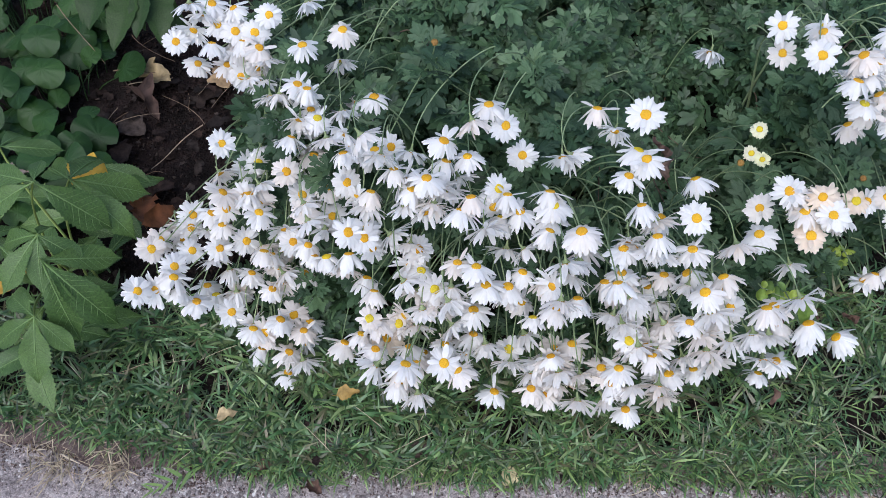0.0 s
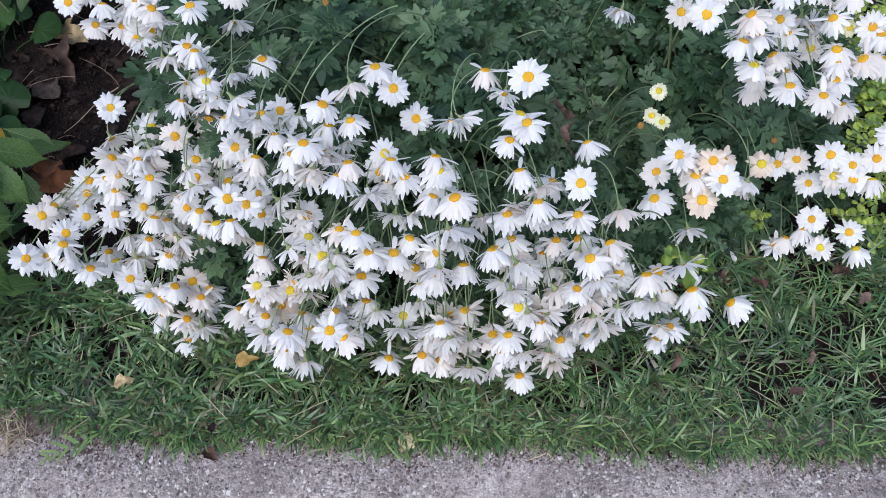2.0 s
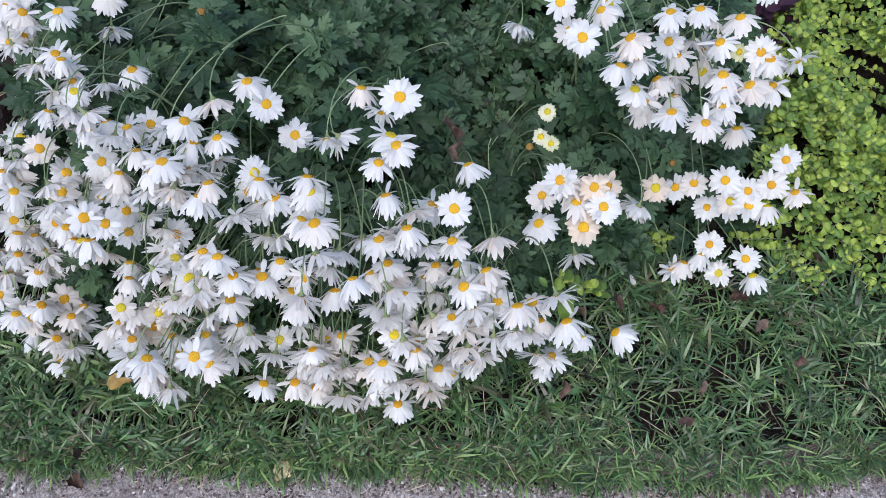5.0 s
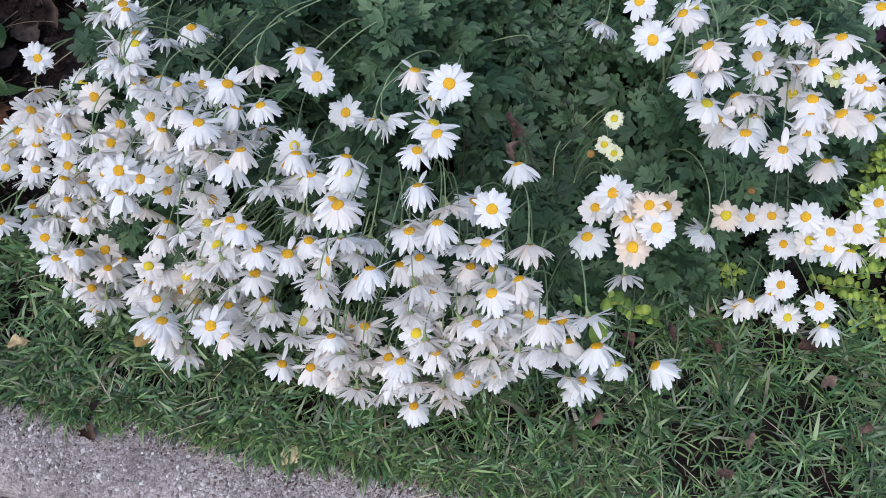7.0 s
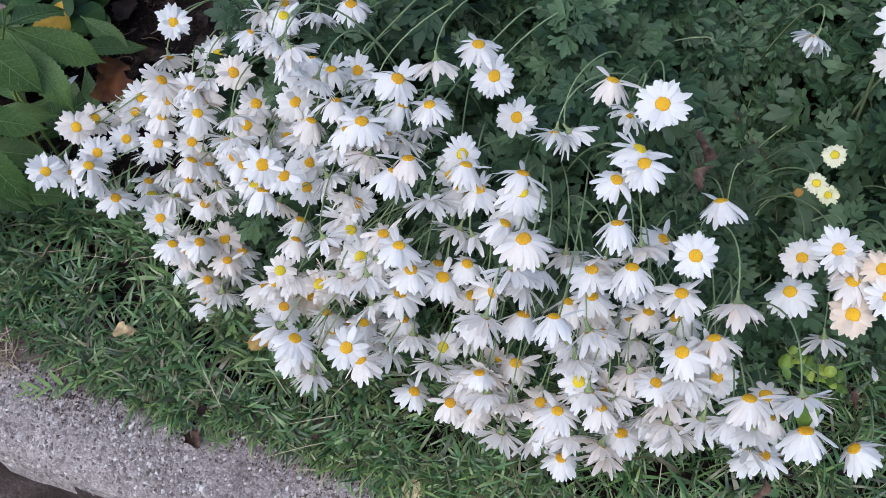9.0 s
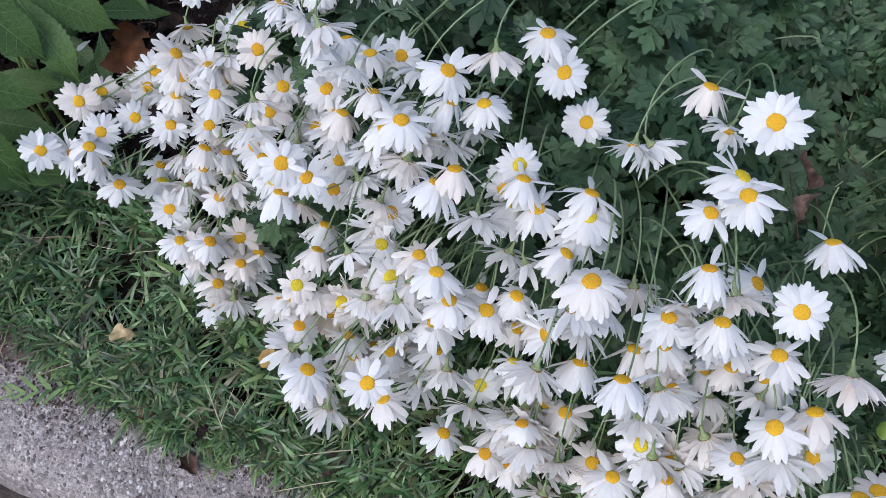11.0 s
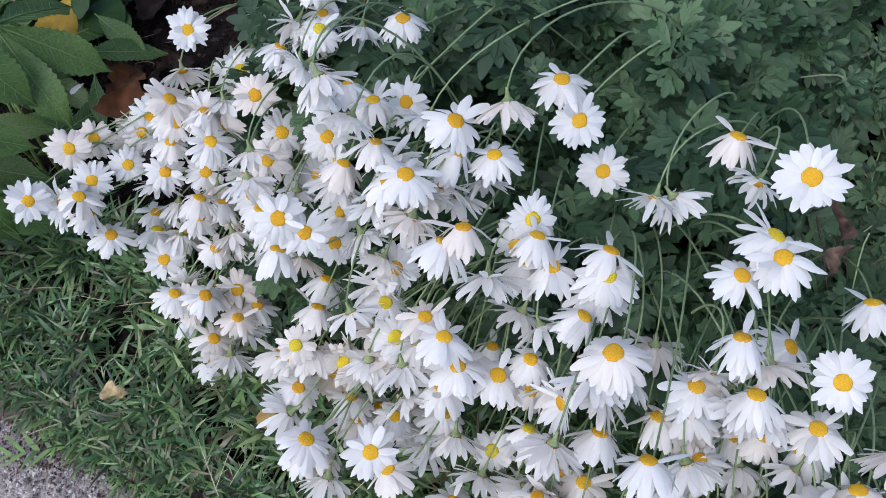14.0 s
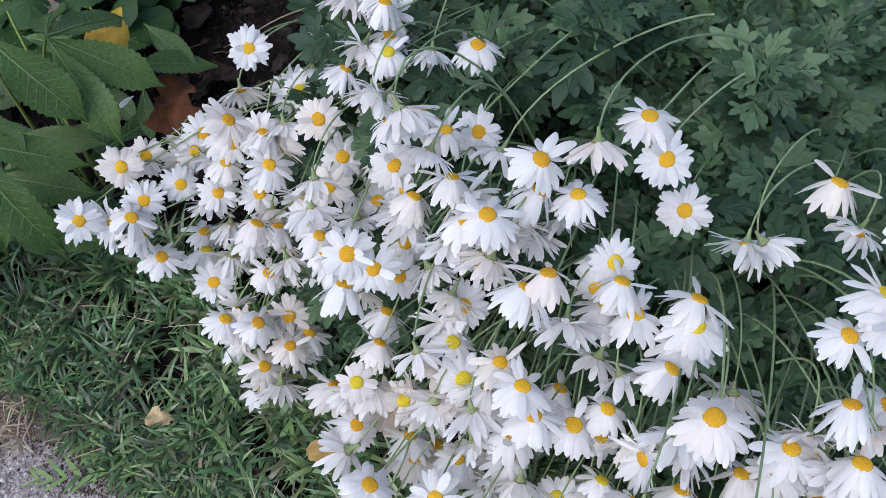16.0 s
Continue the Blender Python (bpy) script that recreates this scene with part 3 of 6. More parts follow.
DISC_DRY = disc_material("dried_disc", (0.34, 0.20, 0.05), (0.24, 0.14, 0.05))
SPENT = [dome_mesh("spent_head", DISC_DRY, 0.0052, 0.0022, -0.0030, 30 + i, 0.16) for i in range(2)]
spent_head(plant_upper, 0.703, 0.916, 0.198)
spent_head(plant_main, 0.458, 0.862, 0.30)
spent_head(plant_left, -0.012, 1.0, 0.419)
spent_head(plant_right, 0.640, 0.870, 0.10)
bloom(plant_left, "face", -0.435, 1.075, 0.354, -70, 43)
bloom(plant_left, "quarter", -0.414, 1.087, 0.296, -24, 62)
bloom(plant_left, "bell", -0.405, 1.104, 0.409, -83, -57)
bloom(plant_left, "bell", -0.382, 1.092, 0.396, -103, -35)
bloom(plant_left, "quarter", -0.370, 1.109, 0.405, -28, 75)
bloom(plant_left, "skirt", -0.368, 1.050, 0.375, 79, 57)
bloom(plant_left, "face", -0.364, 1.087, 0.379, -74, 42)
bloom(plant_left, "quarter", -0.355, 1.057, 0.322, -23, 76)
bloom(plant_left, "quarter", -0.339, 1.069, 0.343, 19, 71)
bloom(plant_left, "quarter", -0.337, 1.103, 0.401, 175, 74)
bloom(plant_left, "face", -0.335, 1.079, 0.372, -65, 46)
bloom(plant_left, "skirt", -0.323, 1.069, 0.363, 80, 57)
bloom(plant_left, "face", -0.302, 1.073, 0.375, -68, 47)
bloom(plant_left, "face", -0.276, 1.083, 0.402, -72, 47)
bloom(plant_left, "bell", -0.212, 1.075, 0.434, -64, -42)
bloom(plant_left, "bell", -0.316, 1.019, 0.329, -47, -50)
bloom(plant_left, "hang", -0.294, 0.983, 0.263, -81, -31)
bloom(plant_left, "quarter", -0.293, 1.048, 0.367, -7, 66)
bloom(plant_left, "bell", -0.292, 1.022, 0.323, -79, -52)
bloom(plant_left, "bell", -0.286, 1.039, 0.348, -78, -42)
bloom(plant_left, "bell", -0.285, 0.964, 0.296, -79, -45)
bloom(plant_left, "bell", -0.274, 0.977, 0.330, -78, -31)
bloom(plant_left, "bell", -0.254, 0.961, 0.350, -93, -47)
bloom(plant_left, "skirt", -0.227, 0.951, 0.314, 83, 58)
bloom(plant_left, "quarter", -0.223, 0.962, 0.371, 20, 74)
bloom(plant_left, "quarter", -0.214, 1.000, 0.415, -78, 87)
bloom(plant_left, "quarter", -0.195, 0.961, 0.297, -113, 77)
bloom(plant_left, "quarter", -0.193, 1.001, 0.300, -151, 75)
bloom(plant_left, "bell", -0.349, 0.863, 0.276, -52, -26)
bloom(plant_left, "face", -0.338, 0.882, 0.322, -50, 47)
bloom(plant_left, "flat", -0.314, 0.906, 0.241, -41, 62)
bloom(plant_left, "hang", -0.293, 0.922, 0.276, -64, -32)
bloom(plant_left, "young", -0.292, 0.889, 0.269, -51, 49)
bloom(plant_left, "hang", -0.250, 0.921, 0.295, -73, -29)
bloom(plant_left, "hang", -0.233, 0.920, 0.277, -108, -17)
bloom(plant_left, "skirt", -0.231, 0.891, 0.329, 61, 50)
bloom(plant_left, "face", -0.229, 0.879, 0.225, -44, 51)
bloom(plant_left, "bell", -0.219, 0.911, 0.346, -95, -23)
bloom(plant_left, "face", -0.215, 0.867, 0.222, -43, 54)
bloom(plant_left, "open", -0.206, 0.906, 0.271, -13, 86)
bloom(plant_left, "skirt", -0.205, 0.938, 0.385, 76, 69)
bloom(plant_left, "open", -0.205, 0.940, 0.338, 36, 80)
bloom(plant_left, "open", -0.190, 0.906, 0.354, -22, 79)
bloom(plant_left, "bell", -0.156, 0.932, 0.343, -78, -36)
bloom(plant_left, "droop", -0.471, 0.799, 0.187, 63, 51)
bloom(plant_left, "face", -0.447, 0.753, 0.225, -29, 48)
bloom(plant_left, "face", -0.447, 0.787, 0.201, -44, 56)
bloom(plant_left, "face", -0.405, 0.840, 0.198, -41, 51)
bloom(plant_left, "face", -0.405, 0.818, 0.192, -28, 49)
bloom(plant_left, "face", -0.395, 0.772, 0.194, -28, 53)
bloom(plant_left, "open", -0.394, 0.771, 0.095, 54, 73)
bloom(plant_left, "open", -0.370, 0.834, 0.212, 16, 64)
bloom(plant_left, "bell", -0.369, 0.776, 0.166, -79, -38)
bloom(plant_left, "face", -0.355, 0.782, 0.186, -33, 53)
bloom(plant_left, "bell", -0.349, 0.775, 0.137, -68, -43)
bloom(plant_left, "quarter", -0.347, 0.802, 0.223, 68, 76)
bloom(plant_left, "face", -0.336, 0.813, 0.249, -42, 51)
bloom(plant_left, "quarter", -0.334, 0.818, 0.285, 20, 54)
bloom(plant_left, "face", -0.317, 0.803, 0.176, -43, 54)
bloom(plant_left, "open", -0.307, 0.758, 0.153, 42, 64)
bloom(plant_left, "skirt", -0.297, 0.823, 0.276, 78, 63)
bloom(plant_left, "bell", -0.289, 0.786, 0.186, -62, -21)
bloom(plant_left, "bell", -0.284, 0.839, 0.277, -52, -28)
bloom(plant_left, "quarter", -0.281, 0.796, 0.263, 12, 73)
bloom(plant_left, "skirt", -0.271, 0.768, 0.192, 89, 56)
bloom(plant_left, "open", -0.265, 0.807, 0.148, 17, 84)
bloom(plant_left, "face", -0.235, 0.833, 0.314, -53, 52)
bloom(plant_left, "face", -0.234, 0.776, 0.212, -47, 55)
bloom(plant_left, "open", -0.221, 0.758, 0.153, 34, 62)
bloom(plant_left, "face", -0.220, 0.839, 0.251, -39, 54)
bloom(plant_left, "face", -0.208, 0.790, 0.271, -36, 56)
bloom(plant_left, "open", -0.205, 0.752, 0.239, 42, 74)
bloom(plant_left, "bell", -0.202, 0.764, 0.326, -53, -41)
bloom(plant_left, "nod", -0.184, 0.793, 0.231, -84, -56)
bloom(plant_left, "open", -0.178, 0.847, 0.260, 33, 78)
bloom(plant_left, "flat", -0.175, 0.820, 0.220, -58, 63)
bloom(plant_left, "bell", -0.166, 0.828, 0.396, -67, -48)
bloom(plant_left, "face", -0.142, 0.808, 0.319, -50, 51)
bloom(plant_left, "face", -0.456, 0.681, 0.218, -28, 51)
bloom(plant_left, "face", -0.413, 0.733, 0.207, -36, 55)
bloom(plant_left, "quarter", -0.406, 0.706, 0.220, 32, 68)
bloom(plant_left, "skirt", -0.403, 0.703, 0.193, 73, 44)
bloom(plant_left, "quarter", -0.383, 0.697, 0.165, 28, 70)
bloom(plant_left, "skirt", -0.373, 0.746, 0.107, 83, 58)
bloom(plant_left, "face", -0.341, 0.709, 0.110, -40, 57)
bloom(plant_left, "bell", -0.338, 0.746, 0.114, -82, -43)
bloom(plant_left, "quarter", -0.298, 0.670, 0.127, 52, 63)
bloom(plant_left, "skirt", -0.297, 0.674, 0.055, 63, 49)
bloom(plant_left, "face", -0.283, 0.669, 0.113, -39, 60)
bloom(plant_left, "quarter", -0.271, 0.729, 0.150, 20, 69)
bloom(plant_left, "droop", -0.271, 0.742, 0.238, 71, 50)
bloom(plant_left, "skirt", -0.263, 0.689, 0.131, 117, 50)
bloom(plant_left, "bell", -0.252, 0.744, 0.171, -47, -33)
bloom(plant_left, "open", -0.251, 0.671, 0.154, 33, 63)
bloom(plant_left, "face", -0.240, 0.703, 0.112, -46, 60)
bloom(plant_left, "young", -0.232, 0.733, 0.100, -34, 64)
bloom(plant_left, "quarter", -0.220, 0.671, 0.119, 54, 73)
bloom(plant_left, "quarter", -0.215, 0.699, 0.099, 76, 68)
bloom(plant_left, "droop", -0.196, 0.742, 0.226, 58, 49)
bloom(plant_left, "bell", -0.195, 0.740, 0.316, -53, -41)
bloom(plant_left, "droop", -0.174, 0.723, 0.250, 109, 66)
bloom(plant_left, "face", -0.129, 0.691, 0.354, -43, 54)
bloom(plant_left, "open", -0.252, 0.635, 0.045, 53, 64)
bloom(plant_left, "quarter", -0.244, 0.646, 0.094, 29, 64)
bloom(plant_left, "bell", -0.224, 0.639, 0.077, -71, -35)
bloom(plant_main, "hang", 0.458, 1.114, 0.301, -112, -28)
bloom(plant_main, "bell", -0.168, 1.044, 0.343, -78, -31)
bloom(plant_main, "quarter", -0.156, 1.043, 0.408, -60, 78)
bloom(plant_main, "flat", -0.141, 1.009, 0.280, -67, 64)
bloom(plant_main, "quarter", -0.121, 0.978, 0.313, -6, 74)
bloom(plant_main, "skirt", -0.136, 0.855, 0.351, 114, 50)
bloom(plant_main, "quarter", -0.108, 0.852, 0.336, 13, 68)
bloom(plant_main, "open", -0.103, 0.919, 0.387, 128, 83)
bloom(plant_main, "face", -0.077, 0.857, 0.342, -65, 51)
bloom(plant_main, "quarter", 0.066, 0.875, 0.415, 96, 83)
bloom(plant_main, "face", 0.091, 0.854, 0.392, -63, 56)
bloom(plant_main, "face", 0.121, 0.859, 0.321, -76, 55)
bloom(plant_main, "skirt", 0.220, 0.863, 0.420, 82, 65)
bloom(plant_main, "small", 0.474, 0.874, 0.309, -115, 60)
bloom(plant_main, "small", 0.481, 0.893, 0.342, -107, 58)
bloom(plant_main, "small", 0.488, 0.861, 0.309, -123, 56)
bloom(plant_main, "droop", -0.143, 0.814, 0.380, 111, 62)
bloom(plant_main, "hang", -0.130, 0.789, 0.451, -119, -18)
bloom(plant_main, "face", -0.114, 0.763, 0.265, -44, 61)
bloom(plant_main, "bell", -0.109, 0.769, 0.465, -39, -35)
bloom(plant_main, "bell", -0.109, 0.762, 0.324, -110, -45)
bloom(plant_main, "skirt", -0.103, 0.771, 0.345, 72, 60)
bloom(plant_main, "droop", -0.100, 0.834, 0.365, 116, 75)
bloom(plant_main, "bell", -0.084, 0.768, 0.427, -97, -26)
bloom(plant_main, "skirt", -0.069, 0.774, 0.391, 94, 59)
bloom(plant_main, "hang", -0.046, 0.839, 0.358, -104, -34)
bloom(plant_main, "quarter", 0.002, 0.787, 0.435, 10, 71)
bloom(plant_main, "skirt", 0.005, 0.785, 0.396, 62, 57)
bloom(plant_main, "bell", 0.007, 0.778, 0.338, -78, -50)
bloom(plant_main, "quarter", 0.034, 0.792, 0.397, 134, 82)
bloom(plant_main, "bell", 0.039, 0.804, 0.456, -63, -40)
bloom(plant_main, "open", 0.072, 0.784, 0.327, -16, 89)
bloom(plant_main, "young", 0.080, 0.765, 0.357, -56, 60)
bloom(plant_main, "skirt", 0.151, 0.758, 0.362, 82, 54)
bloom(plant_main, "bell", 0.173, 0.820, 0.364, -86, -30)
bloom(plant_main, "bell", 0.186, 0.831, 0.355, -20, -37)
bloom(plant_main, "bell", 0.217, 0.753, 0.221, -72, -51)
bloom(plant_main, "hang", 0.248, 0.845, 0.397, -112, -19)
bloom(plant_main, "skirt", 0.263, 0.766, 0.440, 56, 62)
bloom(plant_main, "face", 0.273, 0.807, 0.463, -94, 57)
bloom(plant_main, "skirt", 0.364, 0.792, 0.349, 120, 49)
bloom(plant_main, "face", 0.472, 0.781, 0.292, -126, 58)
bloom(plant_main, "face", 0.485, 0.752, 0.368, -124, 59)
bloom(plant_main, "peach", 0.556, 0.769, 0.334, -121, 63)
bloom(plant_main, "nod", 0.627, 0.807, 0.241, -122, -60)
bloom(plant_main, "bell", 0.642, 0.847, 0.176, -137, -7)
bloom(plant_main, "peach", 0.657, 0.841, 0.232, -111, 57)
bloom(plant_main, "bell", -0.147, 0.724, 0.219, -101, -32)
bloom(plant_main, "skirt", -0.131, 0.680, 0.320, 88, 50)
bloom(plant_main, "skirt", -0.116, 0.715, 0.206, 74, 51)
bloom(plant_main, "face", -0.109, 0.695, 0.335, -45, 55)
bloom(plant_main, "face", -0.104, 0.727, 0.266, -41, 61)
bloom(plant_main, "skirt", -0.101, 0.671, 0.237, 78, 47)
bloom(plant_main, "bell", -0.078, 0.737, 0.286, -34, -31)
bloom(plant_main, "bell", -0.057, 0.661, 0.279, -38, -45)
bloom(plant_main, "bell", -0.054, 0.730, 0.364, -65, -48)
bloom(plant_main, "bell", -0.047, 0.720, 0.287, -96, -25)
bloom(plant_main, "droop", -0.042, 0.740, 0.389, 66, 68)
bloom(plant_main, "face", -0.035, 0.717, 0.276, -49, 64)
bloom(plant_main, "quarter", -0.031, 0.683, 0.273, 34, 76)
bloom(plant_main, "hang", -0.025, 0.730, 0.355, -67, -17)
bloom(plant_main, "quarter", -0.022, 0.734, 0.420, 68, 83)
bloom(plant_main, "bell", -0.012, 0.719, 0.383, -105, -42)
bloom(plant_main, "young", -0.011, 0.658, 0.259, -37, 63)
bloom(plant_main, "quarter", 0.020, 0.661, 0.326, 82, 76)
bloom(plant_main, "skirt", 0.025, 0.699, 0.396, 72, 48)
bloom(plant_main, "skirt", 0.037, 0.709, 0.411, 102, 62)
bloom(plant_main, "bell", 0.059, 0.708, 0.342, -75, -35)
bloom(plant_main, "skirt", 0.069, 0.704, 0.206, 82, 63)
bloom(plant_main, "skirt", 0.085, 0.743, 0.321, 65, 50)
bloom(plant_main, "skirt", 0.090, 0.745, 0.371, 84, 60)
bloom(plant_main, "bell", 0.092, 0.714, 0.283, -102, -40)
bloom(plant_main, "bell", 0.092, 0.654, 0.255, -75, -32)
bloom(plant_main, "quarter", 0.108, 0.732, 0.349, -170, 85)
bloom(plant_main, "bell", 0.113, 0.693, 0.312, -48, -21)
bloom(plant_main, "open", 0.114, 0.671, 0.287, 61, 74)
bloom(plant_main, "open", 0.119, 0.678, 0.194, 26, 79)
bloom(plant_main, "bell", 0.140, 0.652, 0.288, -86, -24)
bloom(plant_main, "skirt", 0.148, 0.696, 0.353, 55, 57)
bloom(plant_main, "quarter", 0.151, 0.727, 0.337, 80, 74)
bloom(plant_main, "quarter", 0.155, 0.735, 0.359, 17, 86)
bloom(plant_main, "bell", 0.167, 0.653, 0.338, -74, -48)
bloom(plant_main, "bell", 0.193, 0.680, 0.302, -100, -42)
bloom(plant_main, "skirt", 0.233, 0.668, 0.267, 102, 61)
bloom(plant_main, "quarter", 0.247, 0.673, 0.343, 118, 72)
bloom(plant_main, "quarter", 0.248, 0.733, 0.425, 51, 81)
bloom(plant_main, "quarter", 0.257, 0.677, 0.276, 129, 78)
bloom(plant_main, "skirt", 0.258, 0.685, 0.424, 111, 55)
bloom(plant_main, "quarter", 0.259, 0.685, 0.219, 119, 72)
bloom(plant_main, "quarter", 0.269, 0.746, 0.444, -166, 73)
bloom(plant_main, "quarter", 0.279, 0.653, 0.238, 165, 74)
bloom(plant_main, "nod", 0.281, 0.667, 0.354, -102, -58)
bloom(plant_main, "skirt", 0.284, 0.664, 0.384, 116, 64)
bloom(plant_main, "bell", 0.290, 0.698, 0.371, -62, -33)
bloom(plant_main, "quarter", 0.308, 0.695, 0.211, 132, 75)
bloom(plant_main, "bell", 0.309, 0.678, 0.320, -73, -39)
bloom(plant_main, "quarter", 0.318, 0.747, 0.316, 19, 64)
bloom(plant_main, "bell", 0.320, 0.674, 0.199, -74, -32)
bloom(plant_main, "open", 0.323, 0.686, 0.257, 103, 74)
bloom(plant_main, "quarter", 0.342, 0.672, 0.342, 138, 74)
bloom(plant_main, "face", 0.344, 0.698, 0.376, -95, 63)
bloom(plant_main, "skirt", 0.352, 0.682, 0.268, 158, 52)
bloom(plant_main, "bell", 0.352, 0.663, 0.265, -115, -35)
bloom(plant_main, "bell", 0.394, 0.664, 0.364, -76, -26)
bloom(plant_main, "quarter", 0.466, 0.741, 0.282, -178, 67)
bloom(plant_main, "open", 0.508, 0.732, 0.349, 137, 71)
bloom(plant_main, "peach", 0.519, 0.706, 0.325, -117, 61)
bloom(plant_main, "bell", 0.526, 0.727, 0.224, -70, -39)
bloom(plant_main, "peach", 0.529, 0.742, 0.367, -128, 58)
bloom(plant_main, "face", 0.541, 0.717, 0.358, -121, 60)
bloom(plant_main, "skirt", -0.152, 0.646, 0.126, 54, 54)
bloom(plant_main, "droop", -0.121, 0.631, 0.180, 59, 56)
bloom(plant_main, "young", -0.106, 0.628, 0.228, -40, 60)
bloom(plant_main, "quarter", -0.099, 0.603, 0.184, 41, 72)
bloom(plant_main, "bell", -0.099, 0.640, 0.200, -68, -49)
bloom(plant_main, "bell", -0.098, 0.580, 0.177, -147, -28)
bloom(plant_main, "faded", -0.087, 0.642, 0.143, -36, 69)
bloom(plant_main, "young", -0.066, 0.639, 0.195, -45, 68)
bloom(plant_main, "skirt", -0.064, 0.550, 0.182, 71, 47)
bloom(plant_main, "skirt", -0.056, 0.555, 0.218, 80, 55)
bloom(plant_main, "skirt", -0.051, 0.618, 0.165, 92, 63)
bloom(plant_main, "quarter", -0.040, 0.604, 0.149, 85, 70)
bloom(plant_main, "bell", -0.039, 0.635, 0.199, -88, -34)
bloom(plant_main, "quarter", -0.030, 0.632, 0.119, 87, 70)
bloom(plant_main, "nod", -0.030, 0.636, 0.251, -79, -60)
bloom(plant_main, "face", 0.002, 0.559, 0.222, -47, 72)
bloom(plant_main, "open", 0.003, 0.609, 0.188, 63, 71)
bloom(plant_main, "bell", 0.005, 0.630, 0.117, -103, -41)
bloom(plant_main, "bell", 0.007, 0.631, 0.272, -52, -38)
bloom(plant_main, "bell", 0.013, 0.620, 0.224, -42, -23)
bloom(plant_main, "skirt", 0.020, 0.553, 0.213, 144, 59)
bloom(plant_main, "hang", 0.032, 0.615, 0.156, -88, -12)
bloom(plant_main, "bell", 0.034, 0.609, 0.121, -115, -41)
bloom(plant_main, "quarter", 0.044, 0.634, 0.245, 79, 79)
bloom(plant_main, "quarter", 0.045, 0.642, 0.345, 91, 72)
bloom(plant_main, "quarter", 0.046, 0.631, 0.179, 76, 67)
bloom(plant_main, "quarter", 0.059, 0.635, 0.309, 116, 76)
bloom(plant_main, "bell", 0.063, 0.615, 0.177, -76, -36)
bloom(plant_main, "quarter", 0.078, 0.567, 0.116, 60, 68)
bloom(plant_main, "open", 0.092, 0.647, 0.287, 39, 81)
bloom(plant_main, "young", 0.100, 0.618, 0.154, -89, 74)
bloom(plant_main, "bell", 0.100, 0.589, 0.170, -97, -23)
bloom(plant_main, "bell", 0.124, 0.645, 0.153, -63, -37)
bloom(plant_main, "quarter", 0.129, 0.551, 0.159, 94, 80)
bloom(plant_main, "droop", 0.130, 0.628, 0.234, 89, 51)
bloom(plant_main, "bell", 0.133, 0.584, 0.146, -75, -40)
bloom(plant_main, "bell", 0.152, 0.612, 0.155, -75, -28)
bloom(plant_main, "droop", 0.153, 0.598, 0.309, 63, 57)
bloom(plant_main, "quarter", 0.155, 0.557, 0.129, 125, 76)
bloom(plant_main, "bell", 0.155, 0.589, 0.343, -94, -41)
bloom(plant_main, "droop", 0.155, 0.582, 0.202, 114, 56)
bloom(plant_main, "bell", 0.169, 0.570, 0.176, -75, -34)
bloom(plant_main, "quarter", 0.175, 0.639, 0.429, 154, 76)
bloom(plant_main, "skirt", 0.189, 0.632, 0.280, 91, 56)
bloom(plant_main, "quarter", 0.192, 0.614, 0.180, 110, 76)
bloom(plant_main, "bell", 0.199, 0.565, 0.179, -75, -24)
bloom(plant_main, "skirt", 0.221, 0.587, 0.390, 107, 50)
bloom(plant_main, "quarter", 0.232, 0.576, 0.176, 115, 76)
bloom(plant_main, "quarter", 0.244, 0.553, 0.173, 112, 69)
bloom(plant_main, "bell", 0.246, 0.632, 0.233, -112, -42)
bloom(plant_main, "quarter", 0.252, 0.564, 0.199, 112, 68)
bloom(plant_main, "bell", 0.256, 0.615, 0.237, -74, -35)
bloom(plant_main, "bell", 0.262, 0.630, 0.284, -54, -23)
bloom(plant_main, "young", 0.267, 0.595, 0.222, -83, 78)
bloom(plant_main, "bell", 0.280, 0.590, 0.217, -73, -45)
bloom(plant_main, "skirt", 0.297, 0.573, 0.221, 110, 53)
bloom(plant_main, "bell", 0.308, 0.594, 0.203, -39, -32)
bloom(plant_main, "bell", 0.320, 0.624, 0.223, -38, -45)
bloom(plant_main, "quarter", 0.329, 0.566, 0.177, 119, 68)
bloom(plant_main, "nod", 0.336, 0.638, 0.200, -100, -69)
bloom(plant_main, "quarter", 0.344, 0.600, 0.267, 112, 76)
bloom(plant_main, "bell", 0.352, 0.592, 0.180, -76, -24)
bloom(plant_main, "quarter", 0.357, 0.621, 0.312, -179, 64)
bloom(plant_main, "bell", 0.358, 0.587, 0.254, -58, -28)
bloom(plant_main, "bell", 0.367, 0.568, 0.244, -85, -39)
bloom(plant_main, "bell", 0.371, 0.607, 0.282, -59, -40)
bloom(plant_main, "open", 0.375, 0.589, 0.147, 129, 61)
bloom(plant_main, "bell", 0.386, 0.573, 0.204, -52, -29)
bloom(plant_main, "skirt", 0.387, 0.647, 0.312, 130, 53)
bloom(plant_main, "bell", 0.389, 0.612, 0.249, -72, -39)
bloom(plant_main, "bell", 0.400, 0.579, 0.252, -95, -44)
bloom(plant_main, "face", 0.406, 0.624, 0.265, -105, 74)
bloom(plant_main, "skirt", 0.422, 0.577, 0.345, 109, 54)
bloom(plant_main, "bell", 0.424, 0.576, 0.278, -68, -46)
bloom(plant_main, "quarter", 0.444, 0.596, 0.318, 142, 70)
bloom(plant_main, "bell", 0.444, 0.574, 0.279, -81, -45)
bloom(plant_main, "skirt", 0.458, 0.588, 0.284, 119, 56)
bloom(plant_main, "bell", 0.468, 0.587, 0.183, -98, -25)
bloom(plant_main, "bell", 0.473, 0.597, 0.337, -63, -30)
